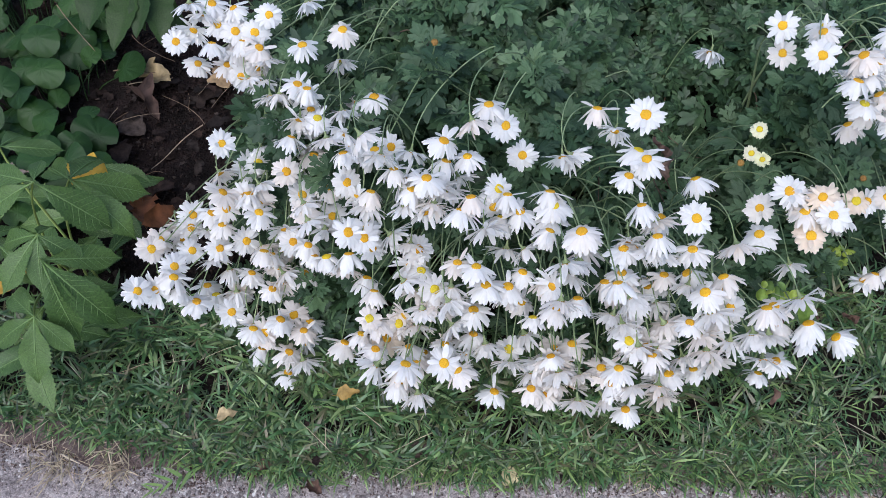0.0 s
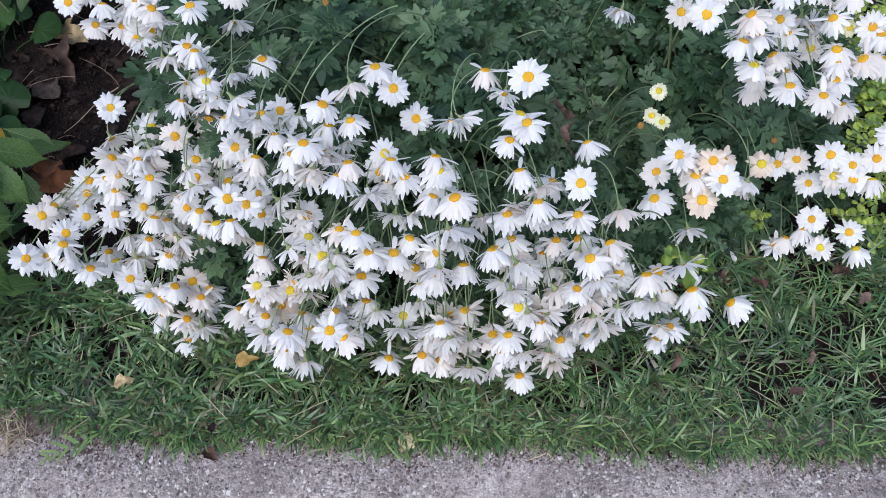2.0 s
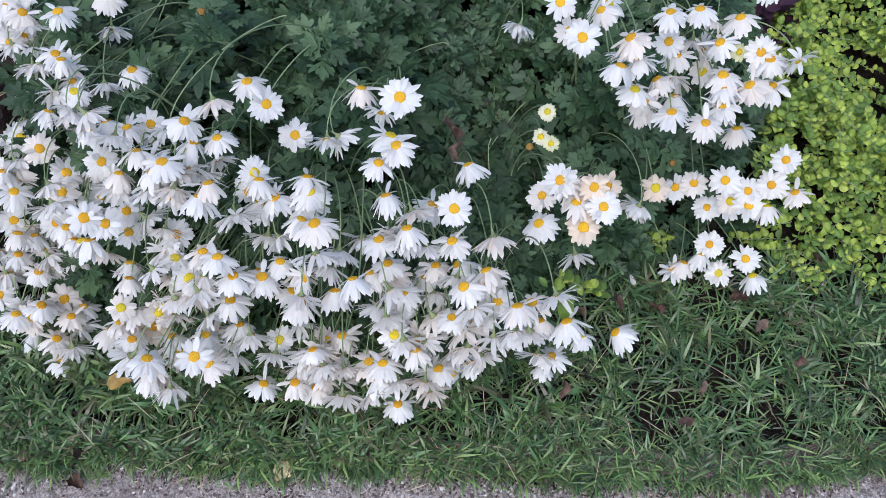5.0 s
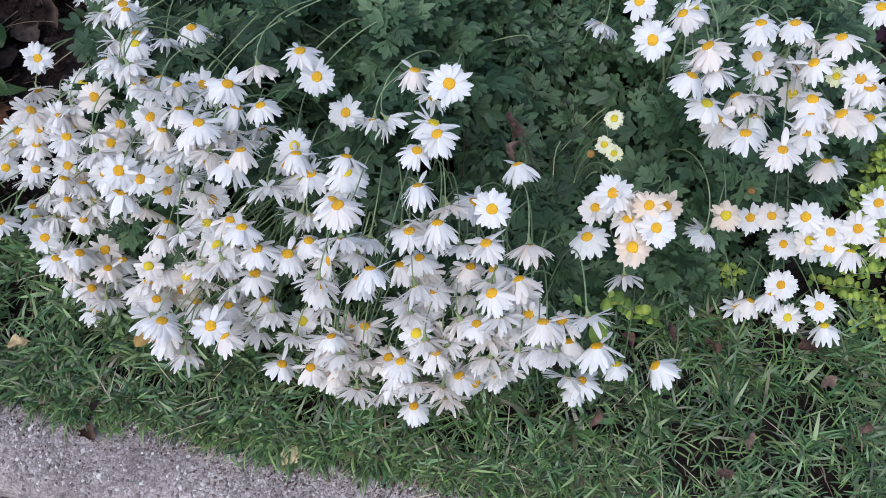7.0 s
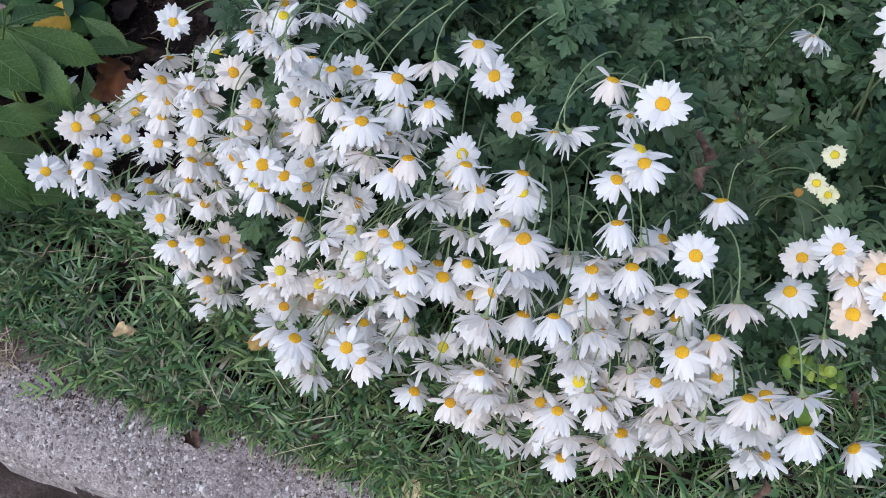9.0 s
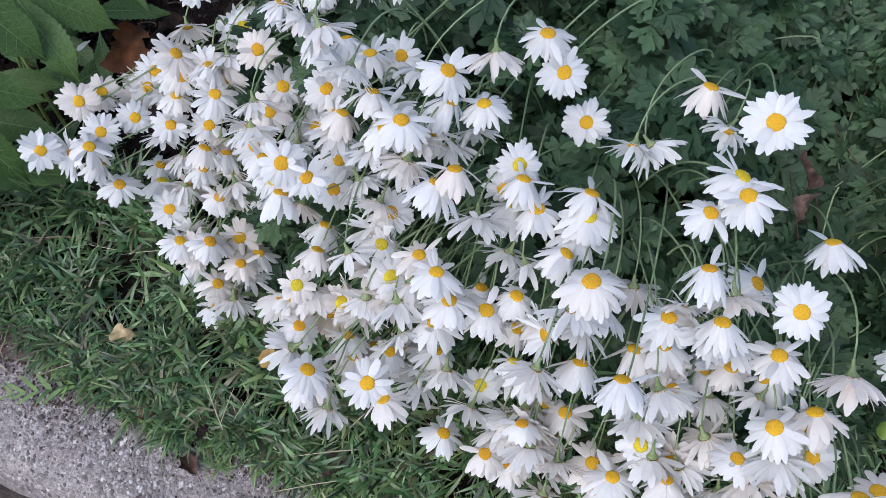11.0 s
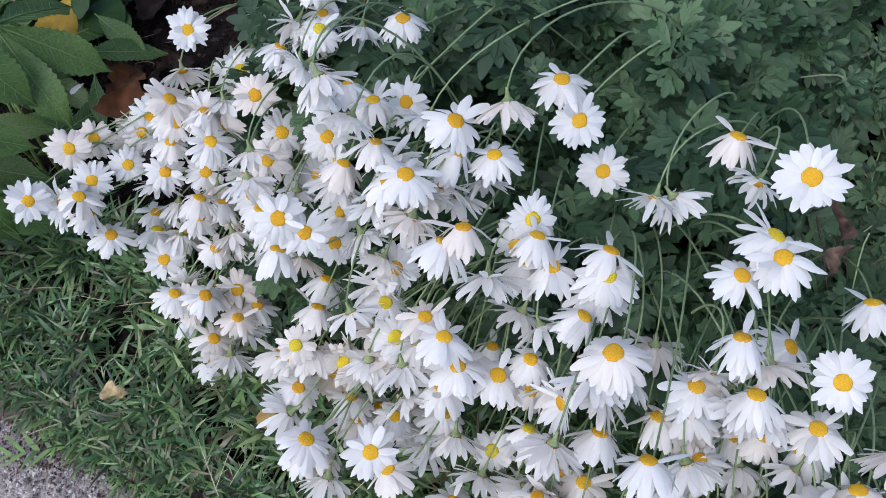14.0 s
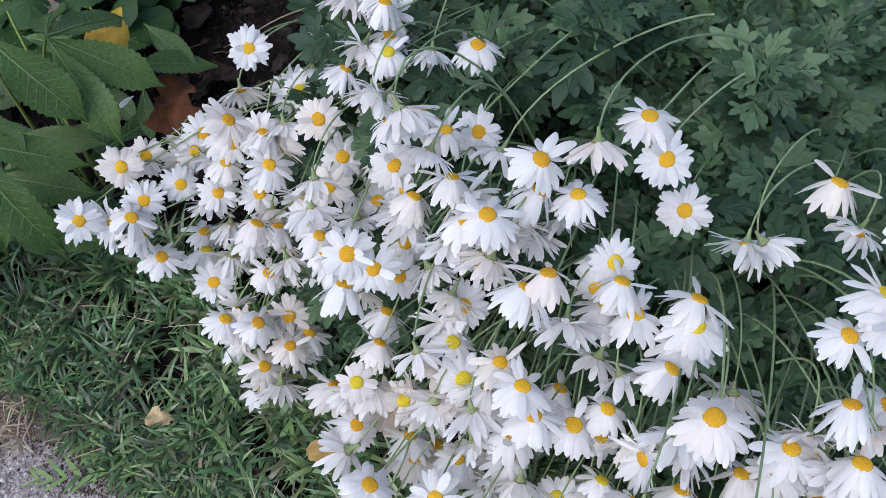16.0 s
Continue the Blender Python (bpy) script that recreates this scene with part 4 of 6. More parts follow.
bloom(plant_main, "droop", 0.486, 0.600, 0.112, 74, 53)
bloom(plant_main, "quarter", 0.487, 0.584, 0.183, 151, 72)
bloom(plant_main, "skirt", 0.488, 0.575, 0.309, 124, 51)
bloom(plant_main, "droop", 0.527, 0.605, 0.205, 118, 53)
bloom(plant_main, "skirt", 0.576, 0.615, 0.198, 162, 39)
bloom(plant_main, "open", -0.051, 0.545, 0.249, 65, 64)
bloom(plant_main, "bell", -0.036, 0.534, 0.176, -82, -35)
bloom(plant_main, "bell", 0.196, 0.535, 0.154, -87, -36)
bloom(plant_main, "bell", 0.235, 0.540, 0.150, -53, -22)
bloom(plant_main, "quarter", 0.272, 0.536, 0.120, 121, 77)
bloom(plant_main, "bell", 0.272, 0.549, 0.172, -75, -28)
bloom(plant_main, "bell", 0.310, 0.546, 0.181, -98, -35)
bloom(plant_main, "bell", 0.318, 0.544, 0.151, -72, -45)
bloom(plant_right, "face", 0.705, 0.880, 0.182, -130, 58)
bloom(plant_right, "face", 0.730, 0.875, 0.200, -120, 56)
bloom(plant_right, "face", 0.759, 0.857, 0.160, -125, 58)
bloom(plant_right, "skirt", 0.770, 0.905, 0.301, 113, 62)
bloom(plant_right, "open", 0.785, 0.924, 0.276, 156, 61)
bloom(plant_right, "open", 0.788, 0.857, 0.171, 170, 58)
bloom(plant_right, "face", 0.846, 0.865, 0.275, -133, 55)
bloom(plant_right, "quarter", 0.714, 0.791, 0.080, 145, 65)
bloom(plant_right, "skirt", 0.731, 0.795, 0.094, 72, 59)
bloom(plant_right, "skirt", 0.757, 0.804, 0.107, 90, 59)
bloom(plant_right, "face", 0.759, 0.845, 0.249, -129, 53)
bloom(plant_right, "face", 0.764, 0.807, 0.128, -134, 54)
bloom(plant_right, "young", 0.780, 0.839, 0.203, -129, 51)
bloom(plant_right, "face", 0.787, 0.779, 0.085, -130, 61)
bloom(plant_right, "face", 0.798, 0.839, 0.231, -132, 59)
bloom(plant_right, "face", 0.801, 0.822, 0.216, -136, 55)
bloom(plant_right, "face", 0.813, 0.775, 0.138, -143, 54)
bloom(plant_right, "face", 0.826, 0.835, 0.252, -133, 49)
bloom(plant_right, "skirt", 0.826, 0.756, 0.121, 128, 56)
bloom(plant_right, "skirt", 0.827, 0.819, 0.223, 100, 51)
bloom(plant_right, "quarter", 0.857, 0.821, 0.256, 145, 61)
bloom(plant_upper, "face", 0.483, 0.957, 0.488, -116, 49)
bloom(plant_upper, "face", 0.506, 0.969, 0.425, -111, 48)
bloom(plant_upper, "open", 0.550, 0.967, 0.478, -134, 75)
bloom(plant_upper, "bell", 0.681, 0.965, 0.417, -100, -50)
bloom(plant_upper, "open", 0.762, 0.973, 0.508, -151, 70)
bloom(plant_upper, "quarter", 0.534, 0.940, 0.492, -178, 58)
bloom(plant_upper, "quarter", 0.558, 0.862, 0.520, 170, 56)
bloom(plant_upper, "skirt", 0.574, 0.853, 0.493, 112, 50)
bloom(plant_upper, "skirt", 0.609, 0.864, 0.446, 143, 46)
bloom(plant_upper, "skirt", 0.620, 0.909, 0.338, 137, 55)
bloom(plant_upper, "quarter", 0.624, 0.930, 0.501, 150, 75)
bloom(plant_upper, "face", 0.639, 0.940, 0.437, -127, 48)
bloom(plant_upper, "skirt", 0.641, 0.865, 0.413, 102, 58)
bloom(plant_upper, "quarter", 0.655, 0.936, 0.417, 170, 69)
bloom(plant_upper, "quarter", 0.664, 0.938, 0.500, 154, 74)
bloom(plant_upper, "quarter", 0.695, 0.911, 0.467, -178, 54)
bloom(plant_upper, "young", 0.698, 0.932, 0.388, -115, 48)
bloom(plant_upper, "quarter", 0.700, 0.873, 0.446, 175, 80)
bloom(plant_upper, "skirt", 0.701, 0.861, 0.435, 105, 58)
bloom(plant_upper, "open", 0.718, 0.884, 0.410, 173, 63)
bloom(plant_upper, "quarter", 0.722, 0.938, 0.487, 162, 65)
bloom(plant_upper, "quarter", 0.734, 0.861, 0.440, 169, 52)
bloom(plant_upper, "small", 0.734, 0.924, 0.436, -129, 53)
bloom(plant_upper, "open", 0.747, 0.881, 0.418, -171, 81)
bloom(plant_upper, "face", 0.756, 0.909, 0.451, -118, 47)
bloom(plant_upper, "quarter", 0.768, 0.901, 0.448, 154, 71)
bloom(plant_upper, "open", 0.776, 0.880, 0.418, 172, 66)
bloom(plant_upper, "hang", 0.795, 0.890, 0.462, -63, -12)
bloom(plant_upper, "face", 0.495, 0.845, 0.533, -112, 45)
bloom(plant_upper, "skirt", 0.545, 0.823, 0.511, 59, 69)
bloom(plant_upper, "quarter", 0.573, 0.828, 0.464, 51, 84)
bloom(plant_upper, "quarter", 0.621, 0.806, 0.447, 140, 74)
bloom(plant_upper, "quarter", 0.665, 0.794, 0.440, 175, 80)
bloom(plant_upper, "quarter", 0.700, 0.841, 0.421, 151, 73)

# older flowers tucked in between and a little behind the outer ones
told = list(BLOOMS)
added = 0
while added < 80:
    plant, a = rng.choice(told)
    near = [q for p, q in told if 0.025 < (q - a).length < 0.075]
    if len(near) < 4 or plant is plant_right:
        continue
    b = rng.choice(near)
    c = a + (b - a) * rng.uniform(0.35, 0.65) + Vector((rng.uniform(-0.008, 0.008), 0.013, -0.02))
    if min((q - c).length for p, q in BLOOMS) < 0.018:
        added += 0.1
        continue
    bloom(plant, rng.choice(("bell", "bell", "hang", "droop", "nod")), c.x, c.y, max(c.z, 0.04), -90 + rng.uniform(-50, 50), rng.uniform(-55, 42), True)
    added += 1


# ---- chrysanthemum foliage ----
def lobed_leaf(seed, curve=0.25):
    """A chrysanthemum leaf one unit long, its stalk at the origin: five lobes, each cut again into rounded fingers."""
    r = random.Random(seed)
    v, f = [], []
    fingers = [(0.0, 0.0, 0.0, 0.62, 0.030)]
    for bx, turn, long, half in ((0.34, 0, 0.62, 0.100), (0.32, 45, 0.54, 0.088), (0.32, -45, 0.54, 0.088), (0.20, 77, 0.40, 0.072), (0.20, -77, 0.40, 0.072)):
        a = radians(turn + r.uniform(-8, 8))
        long *= r.uniform(0.86, 1.12)
        fingers.append((bx, 0.0, a, long, half))
        for s in (1, -1):
            q = r.uniform(0.34, 0.50) * long
            fingers.append((bx + q * math.cos(a), q * math.sin(a), a + s * radians(r.uniform(34, 52)), long * r.uniform(0.38, 0.52), half * 0.72))
    for n, (bx, by, a, long, half) in enumerate(fingers):
        dx, dy = math.cos(a), math.sin(a)
        base = len(v)
        tilt = r.uniform(-0.25, 0.25)
        for u, w in ((0.0, 0.55), (0.42, 0.88), (0.80, 1.0), (1.0, 0.42)):
            for c in (-1, 0, 1):
                side = c * half * w
                uu = u + (0.05 if c == 0 and u == 1.0 else 0.0)
                x, y = bx + dx * long * uu - dy * side, by + dy * long * uu + dx * side
                z = -curve * x * x + 0.10 * abs(y) - 0.50 * y * y + 0.22 * abs(side) + tilt * side + 0.003 * (n % 6) + 0.02 * math.sin(13 * x + 9 * y + seed)
                v.append((x, y, z))
        for row in range(3):
            for c in range(2):
                q = base + row * 3 + c
                f.append((q, q + 3, q + 4, q + 1))
    return v, f


LEAVES = [lobed_leaf(i, 0.12 + 0.1 * (i % 4)) for i in range(7)]
LEAF_MESHES = [mesh_of("lobed_leaf", v, f, LEAF_OB) for v, f in LEAVES]


plants = (plant_main, plant_left, plant_upper, plant_right)
singles = {p: 0 for p in plants}
heaps = {p: Heap() for p in plants}
twigs = {p: (Heap(), Heap()) for p in plants}
shoots = 0
tries = 0
while shoots < 1160 and tries < 40000:
    tries += 1
    x, y = rng.uniform(-0.48, 0.98), rng.uniform(0.60, 2.05)
    h = canopy(x, y)
    if h < 0.03 or shoots < 760 and rng.random() < 0.2 * math.exp(-(((x - 0.46) / 0.16) ** 2 + ((y - 1.05) / 0.25) ** 2)):
        continue
    shoots += 1
    level = rng.random() ** 0.55
    z = max(0.035, h * (0.35 + 0.68 * level) - 0.02)
    if shoots > 760:
        level, z = 0.0, h * rng.uniform(0.2, 0.6)
    plant = min(plants, key=lambda p: (p.matrix_basis.translation - Vector((x, y, 0))).length)
    lean = Vector((rng.uniform(-0.45, 0.45), rng.uniform(-0.75, 0.15), 1)).normalized()
    tip = Vector((x, y, z))
    if y < 1.6 and rng.random() < 0.30:
        foot = Vector((x + rng.gauss(0, 0.05), y + rng.uniform(0.05, 0.16), max(0.01, h * rng.uniform(0.35, 0.7))))
        v, f = tube(arc(foot, foot + (tip - foot) * 0.3 + Vector((rng.uniform(-0.02, 0.02), 0, 0.03)), tip - lean * 0.05, tip, 7), [0.0013 - 0.00006 * i for i in range(8)], 4)
        twigs[plant][rng.random() < 0.22].add(v, f, Matrix())
    count = rng.choice((6, 7, 8, 9))
    turn = rng.uniform(0, 6.28)
    for i in range(count):
        a = turn + i * 2.4
        up = i / count
        size = rng.uniform(0.050, 0.080) * (1.0 - 0.45 * up)
        pitch = radians(rng.uniform(-28, 18) + 48 * up)
        m = facing(tip - lean * (0.055 * (1 - up)), lean, a) @ Matrix.Rotation(-pitch, 4, "Y") @ Matrix.Rotation(rng.uniform(-0.55, 0.55), 4, "X") @ Matrix.Diagonal((size, size * rng.uniform(0.85, 1.1), size, 1))
        j = rng.randrange(len(LEAVES))
        if y < 1.15 and level > 0.6 and singles[plant] < 290:
            singles[plant] += 1
            part("leaf", LEAF_MESHES[j], plant, m)
        else:
            heaps[plant].add(*LEAVES[j], m)
for p in plants:
    if heaps[p].v:
        for heap, mat, label in zip(twigs[p], (STEM, WOODY), ("thin green leafy stems", "thin brown woody stems")):
            if heap.v:
                tagged(part("stem_tangle", mesh_of("stem_tangle", heap.v, heap.f, mat), p, None, label), kind="stuff")
        tagged(part("foliage", mesh_of("foliage", heaps[p].v, heaps[p].f, LEAF), p), "dense grey-green lobed leaves", kind="stuff")


# ---- lawn ----
def back_edge(x):
    return 0.72 + 0.12 * smooth_step(0.45, 0.62, x) + 0.06 * smooth_step(-0.25, -0.4, x) + 0.03 * noise.noise((x * 5, 2, 2))


def blade(r, length, width, lie):
    """A grass blade rising and bending over along x."""
    v, f = [], []
    n = 4
    x = z = 0.0
    a = lie
    for i in range(n + 1):
        u = i / n
        w = width * (0.7, 1.0, 0.95, 0.65, 0.06)[i] / 2
        v += [(x, -w, z + 0.12 * w), (x, w, z + 0.12 * w)]
        x += math.cos(a) * length / n
        z += math.sin(a) * length / n
        a -= r.uniform(0.02, 0.48)
    for i in range(n):
        f.append((2 * i, 2 * i + 1, 2 * i + 3, 2 * i + 2))
    return v, f


def build_lawn():
    r = random.Random(5)
    green, dry, pale = Heap(), Heap(), Heap()
    kinds = [blade(r, 1.0, r.uniform(0.048, 0.088), r.uniform(0.35, 1.35)) for _ in range(24)]
    broad = [blade(r, 1.0, r.uniform(0.075, 0.118), r.uniform(0.3, 1.2)) for _ in range(24)]
    thin = [blade(r, 1.0, 0.014, r.uniform(0.1, 0.5)) for _ in range(8)]
    made = 0
    while made < 29000:
        x = r.uniform(-1.5, 2.1)
        y0 = edge_y(x) + 0.012 * noise.noise((x * 9, 0, 0)) + 0.016 * noise.noise((x * 31, 4, 0))
        y1 = back_edge(x)
        if r.random() < max(smooth_step(-1.0, -1.5, x), smooth_step(1.6, 2.1, x)):
            continue
        u = r.random()
        y = y0 + (y1 - y0) * u
        if y1 - y0 < 0.3 * r.random() * 0.9:
            continue
        if y > y1 - 0.05 and r.random() < 0.4:
            continue
        if y < y0 + 0.008 and r.random() < 0.4:
            continue
        if y > y0 + 0.03 and noise.noise((x * 16, y * 16, 11)) + 0.5 * noise.noise((x * 45, y * 45, 12)) < 0.08 and r.random() < 0.86:
            continue
        made += 1
        coarse = r.random() < 0.55 - 0.45 * smooth_step(0.1, 0.7, x)
        size = r.uniform(0.018, 0.052) * (1.15 if u > 0.35 else 0.9) * (1.08 if coarse else 1.0)
        m = Matrix.Translation((x, y, 0.012 + 0.012 * min(1, u * 5))) @ Matrix.Rotation(r.uniform(0, 6.283), 4, "Z") @ Matrix.Rotation(r.uniform(-0.5, 0.5), 4, "X") @ Matrix.Diagonal((size, size * r.uniform(0.75, 1.25), size * r.uniform(0.6, 1.15), 1))
        green.add(*r.choice(broad if coarse else kinds), m)
    for _ in range(260):
        x = r.uniform(-1.5, 2.1)
        y = edge_y(x) + (back_edge(x) - edge_y(x)) * r.random() ** 1.2
        size = r.uniform(0.03, 0.09)
        m = Matrix.Translation((x, y, r.uniform(0.018, 0.05))) @ Matrix.Rotation(r.uniform(0, 6.283), 4, "Z") @ Matrix.Diagonal((size, size, size * 0.3, 1))
        dry.add(*r.choice(thin), m)
    # withered tufts on the kerb and a pale runner creeping over it
    strand = [blade(r, 1.0, r.uniform(0.02, 0.06), r.uniform(0.3, 1.3)) for _ in range(14)]
    for cx, cy, n, spread, way in ((-0.612, 0.525, 80, 0.020, -1.45), (-0.604, 0.488, 95, 0.018, -1.6), (-0.520, 0.515, 70, 0.014, -1.75), (-0.513, 0.480, 95, 0.014, -1.6), (-0.70, 0.545, 40, 0.03, -1.2),
                              (0.30, 0.462, 12, 0.015, -1.0), (-0.02, 0.474, 10, 0.015, -2.0), (0.62, 0.456, 14, 0.02, -1.4)):
        for _ in range(n):
            size = r.uniform(0.016, 0.050)
            m = Matrix.Translation((cx + r.gauss(0, spread), cy + r.gauss(0, spread * 0.7), 0.012 + r.uniform(0, 0.010))) @ Matrix.Rotation(r.gauss(way, 1.0), 4, "Z") @ Matrix.Rotation(r.uniform(-1.2, 1.2), 4, "X") @ Matrix.Diagonal((size, size, size * r.uniform(0.2, 0.8), 1))
            dry.add(*r.choice(strand), m)
    for k in range(7):
        q = Vector((-0.365 - 0.013 * k, 0.492 - 0.0075 * k, 0.018))
        for s in (1, -1):
            size = r.uniform(0.022, 0.040)
            m = Matrix.Translation(q) @ Matrix.Rotation(3.6 + s * r.uniform(0.1, 1.3), 4, "Z") @ Matrix.Diagonal((size, size * 2.2, size * 0.35, 1))
            pale.add(*r.choice(kinds), m)
    for _ in range(7000):
        x = r.uniform(-1.4, 1.9)
        y = edge_y(x) + 0.016 * noise.noise((x * 31, 4, 0)) + r.uniform(-0.006, 0.05)
        size = r.uniform(0.022, 0.046)
        m = Matrix.Translation((x, y, 0.014)) @ Matrix.Rotation(r.gauss(-1.57, 1.3), 4, "Z") @ Matrix.Rotation(r.uniform(-0.5, 0.5), 4, "X") @ Matrix.Diagonal((size, size * r.uniform(0.75, 1.25), size * r.uniform(0.4, 1.0), 1))
        (pale if r.random() < 0.2 else green).add(*r.choice(kinds), m)
    # pale blades over the right lawn: its brighter light put into their colour
    for _ in range(900):
        x = 1.9 - 1.9 * r.random() ** 0.8
        y = edge_y(x) + (back_edge(x) - edge_y(x)) * r.random() * 0.95
        size = r.uniform(0.03, 0.055)
        m = Matrix.Translation((x, y, 0.02)) @ Matrix.Rotation(r.uniform(0, 6.28), 4, "Z") @ Matrix.Rotation(r.uniform(-0.5, 0.5), 4, "X") @ Matrix.Diagonal((size, size * 0.9, size * r.uniform(0.7, 1.15), 1))
        pale.add(*r.choice(kinds), m)
    for x in [r.uniform(-1.0, 1.4) for _ in range(60)]:
        for _ in range(9):
            size = r.uniform(0.02, 0.04)
            m = Matrix.Translation((x + r.gauss(0, 0.008), edge_y(x) - 0.002 + r.gauss(0, 0.008), 0.012)) @ Matrix.Rotation(r.uniform(0, 6.28), 4, "Z") @ Matrix.Diagonal((size, size * 1.2, size * 0.7, 1))
            pale.add(*r.choice(kinds), m)
    # pale tufts rooted in the kerb's joint
    for cx, cy in ((-0.168, 0.462), (-0.177, 0.486), (-0.021, 0.487), (0.30, 0.480), (-0.42, 0.500), (0.62, 0.470)):
        for _ in range(26):
            size = r.uniform(0.016, 0.036)
            m = Matrix.Translation((cx + r.gauss(0, 0.006), cy + r.gauss(0, 0.006), 0.013)) @ Matrix.Rotation(r.uniform(0, 6.28), 4, "Z") @ Matrix.Diagonal((size, size * 0.9, size * r.uniform(0.6, 1.0), 1))
            pale.add(*r.choice(kinds), m)
    lawn = thing("lawn", (0, 0.55, 0), "strip of short dense green grass along the kerb", "grass", kind="stuff")
    tagged(part("grass", mesh_of("grass", green.v, green.f, GRASS), lawn), kind="stuff")
    tagged(part("pale_grass", mesh_of("pale_grass", pale.v, pale.f, PALE_GRASS), lawn, None, "yellow-green young blades at the kerb, and pale blades brightening the lawn's right side"), kind="stuff")
    tagged(part("dry_grass", mesh_of("dry_grass", dry.v, dry.f, STRAW), lawn, None, "dry straw-coloured blades"), kind="stuff")


build_lawn()


# ---- leaves on the ground ----
def simple_leaf(seed, wide=0.34, teeth=0, curl=0.2, tip=0.75, fold=0.25):
    """An entire or toothed leaf blade one unit long, stalk end at the origin."""
    r = random.Random(seed)
    n = 14
    v, f = [], []
    for i in range(n + 1):
        u = i / n
        h = wide * math.sin(math.pi * u**tip) ** 0.8
        if teeth:
            h *= 1 + 0.10 * ((i * teeth) % 2 - 0.5)
        h *= r.uniform(0.95, 1.05)
        for s in (-1, -0.5, 0, 0.5, 1):
            y = s * h
            z = -curl * (u - 0.3) ** 2 + fold * abs(y) - 0.9 * fold * y * y + 0.012 * math.sin(9 * u * math.pi) * abs(s)
            v.append((u, y, z))
    for i in range(n):
        for k in range(4):
            q = i * 5 + k
            f.append((q, q + 5, q + 6, q + 1))
    return v, f


def crumpled_leaf(seed, wide, curl=0.5):
    r = random.Random(seed)
    v, f = simple_leaf(seed, wide, 0, 0.4, 0.8, 0.2)
    ph = r.uniform(0, 6)
    out = []
    for i, (x, y, z) in enumerate(v):
        torn = 1 + 0.20 * math.sin(7 * x + ph) + 0.12 * math.sin(17 * x + 2 * ph) + (r.uniform(-0.34, 0.10) if i % 5 in (0, 4) else 0)
        out.append((x + 0.02 * r.uniform(-1, 1), y * torn, 0.7 * z + 0.055 * math.sin(8 * x + ph) * math.cos(9 * y + ph) + curl * y * y * (1 + math.sin(3 * x + ph)) + 0.030 * r.uniform(-1, 1) + 0.10 * math.sin(4.5 * x + ph) * (1 if curl > 2 else 0)))
    v = out
    return v, f


def dead_leaf(x, y, z, length, wide, mat, yaw, tilt, roll, label, seed):
    v, f = crumpled_leaf(seed, wide, 2.6 if mat is DEAD else 0.6)
    m = Matrix.Translation((x, y, z)) @ Matrix.Rotation(radians(yaw), 4, "Z") @ Matrix.Rotation(radians(-tilt), 4, "Y") @ Matrix.Rotation(radians(roll), 4, "X") @ Matrix.Diagonal((length, length, length, 1)) @ Matrix.Translation((-0.5, 0, 0.04))
    stalk, sf = tube([Vector((-0.18, 0.02, 0.0)), Vector((-0.05, 0.0, -0.02)), Vector((0.3, 0, 0.0))], [0.012, 0.012, 0.008], 4)
    k = len(v)
    ob = part("fallen_leaf", mesh_of("fallen_leaf", v + stalk, f + [tuple(k + i for i in q) for q in sf], mat), None, m)
    return tagged(ob, label, "leaf", "fallen leaves")


dead_leaf(-0.338, 0.555, 0.054, 0.034, 0.38, TAN, 20, 8, -10, "pale tan fallen leaf on the grass", 1)
dead_leaf(-0.150, 0.590, 0.060, 0.038, 0.30, OCHRE, 10, 5, 10, "yellow-brown fallen leaf on the grass", 2)
dead_leaf(-0.207, 0.455, 0.014, 0.050, 0.24, DEAD, 150, 2, 4, "brown crumpled leaf on the kerb edge", 3)
dead_leaf(-0.285, 0.478, 0.020, 0.040, 0.28, DEAD, 200, 6, 5, "small brown dead leaf at the lawn edge", 4)
dead_leaf(0.101, 0.468, 0.024, 0.034, 0.40, TAN, 70, 6, 8, "tan dead leaf at the lawn edge", 5)
dead_leaf(0.522, 0.585, 0.060, 0.030, 0.26, DEAD, 75, 20, 30, "curled brown leaf in the grass", 6)
dead_leaf(0.828, 0.752, 0.054, 0.036, 0.36, DEAD, 20, 4, 0, "purplish brown fallen leaf on the grass", 7)
dead_leaf(0.686, 0.732, 0.050, 0.028, 0.30, DEAD, 120, 8, 15, "brown fallen leaf in the grass", 8)
dead_leaf(0.855, 0.702, 0.050, 0.030, 0.33, DEAD, 40, 8, 10, "brown fallen leaf in the grass", 9)
dead_leaf(0.739, 0.590, 0.058, 0.028, 0.24, DEAD, 80, 25, 25, "curled brown leaf in the grass", 10)
dead_leaf(0.707, 0.539, 0.050, 0.025, 0.36, DEAD, 10, 8, 0, "brown fallen leaf in the grass", 11)
dead_leaf(0.627, 0.739, 0.058, 0.027, 0.25, DEAD, 100, 15, 20, "brown fallen leaf in the grass", 12)
dead_leaf(0.345, 0.915, 0.275, 0.042, 0.28, DEAD, 100, 25, 50, "curled brown leaf caught in the bush", 13)
dead_leaf(0.358, 0.880, 0.265, 0.038, 0.24, DEAD, 70, 35, -40, "dry brown leaf hanging in the bush", 20)
dead_leaf(-0.690, 0.742, 0.150, 0.060, 0.30, GOLD, 250, 20, 10, "orange-yellow dying leaf among green leaves", 21)
dead_leaf(0.560, 0.720, 0.052, 0.027, 0.28, DEAD, 140, 15, 10, "brown fallen leaf in the grass", 22)
dead_leaf(0.900, 0.640, 0.054, 0.025, 0.26, DEAD, 60, 12, 20, "brown fallen leaf in the grass", 23)
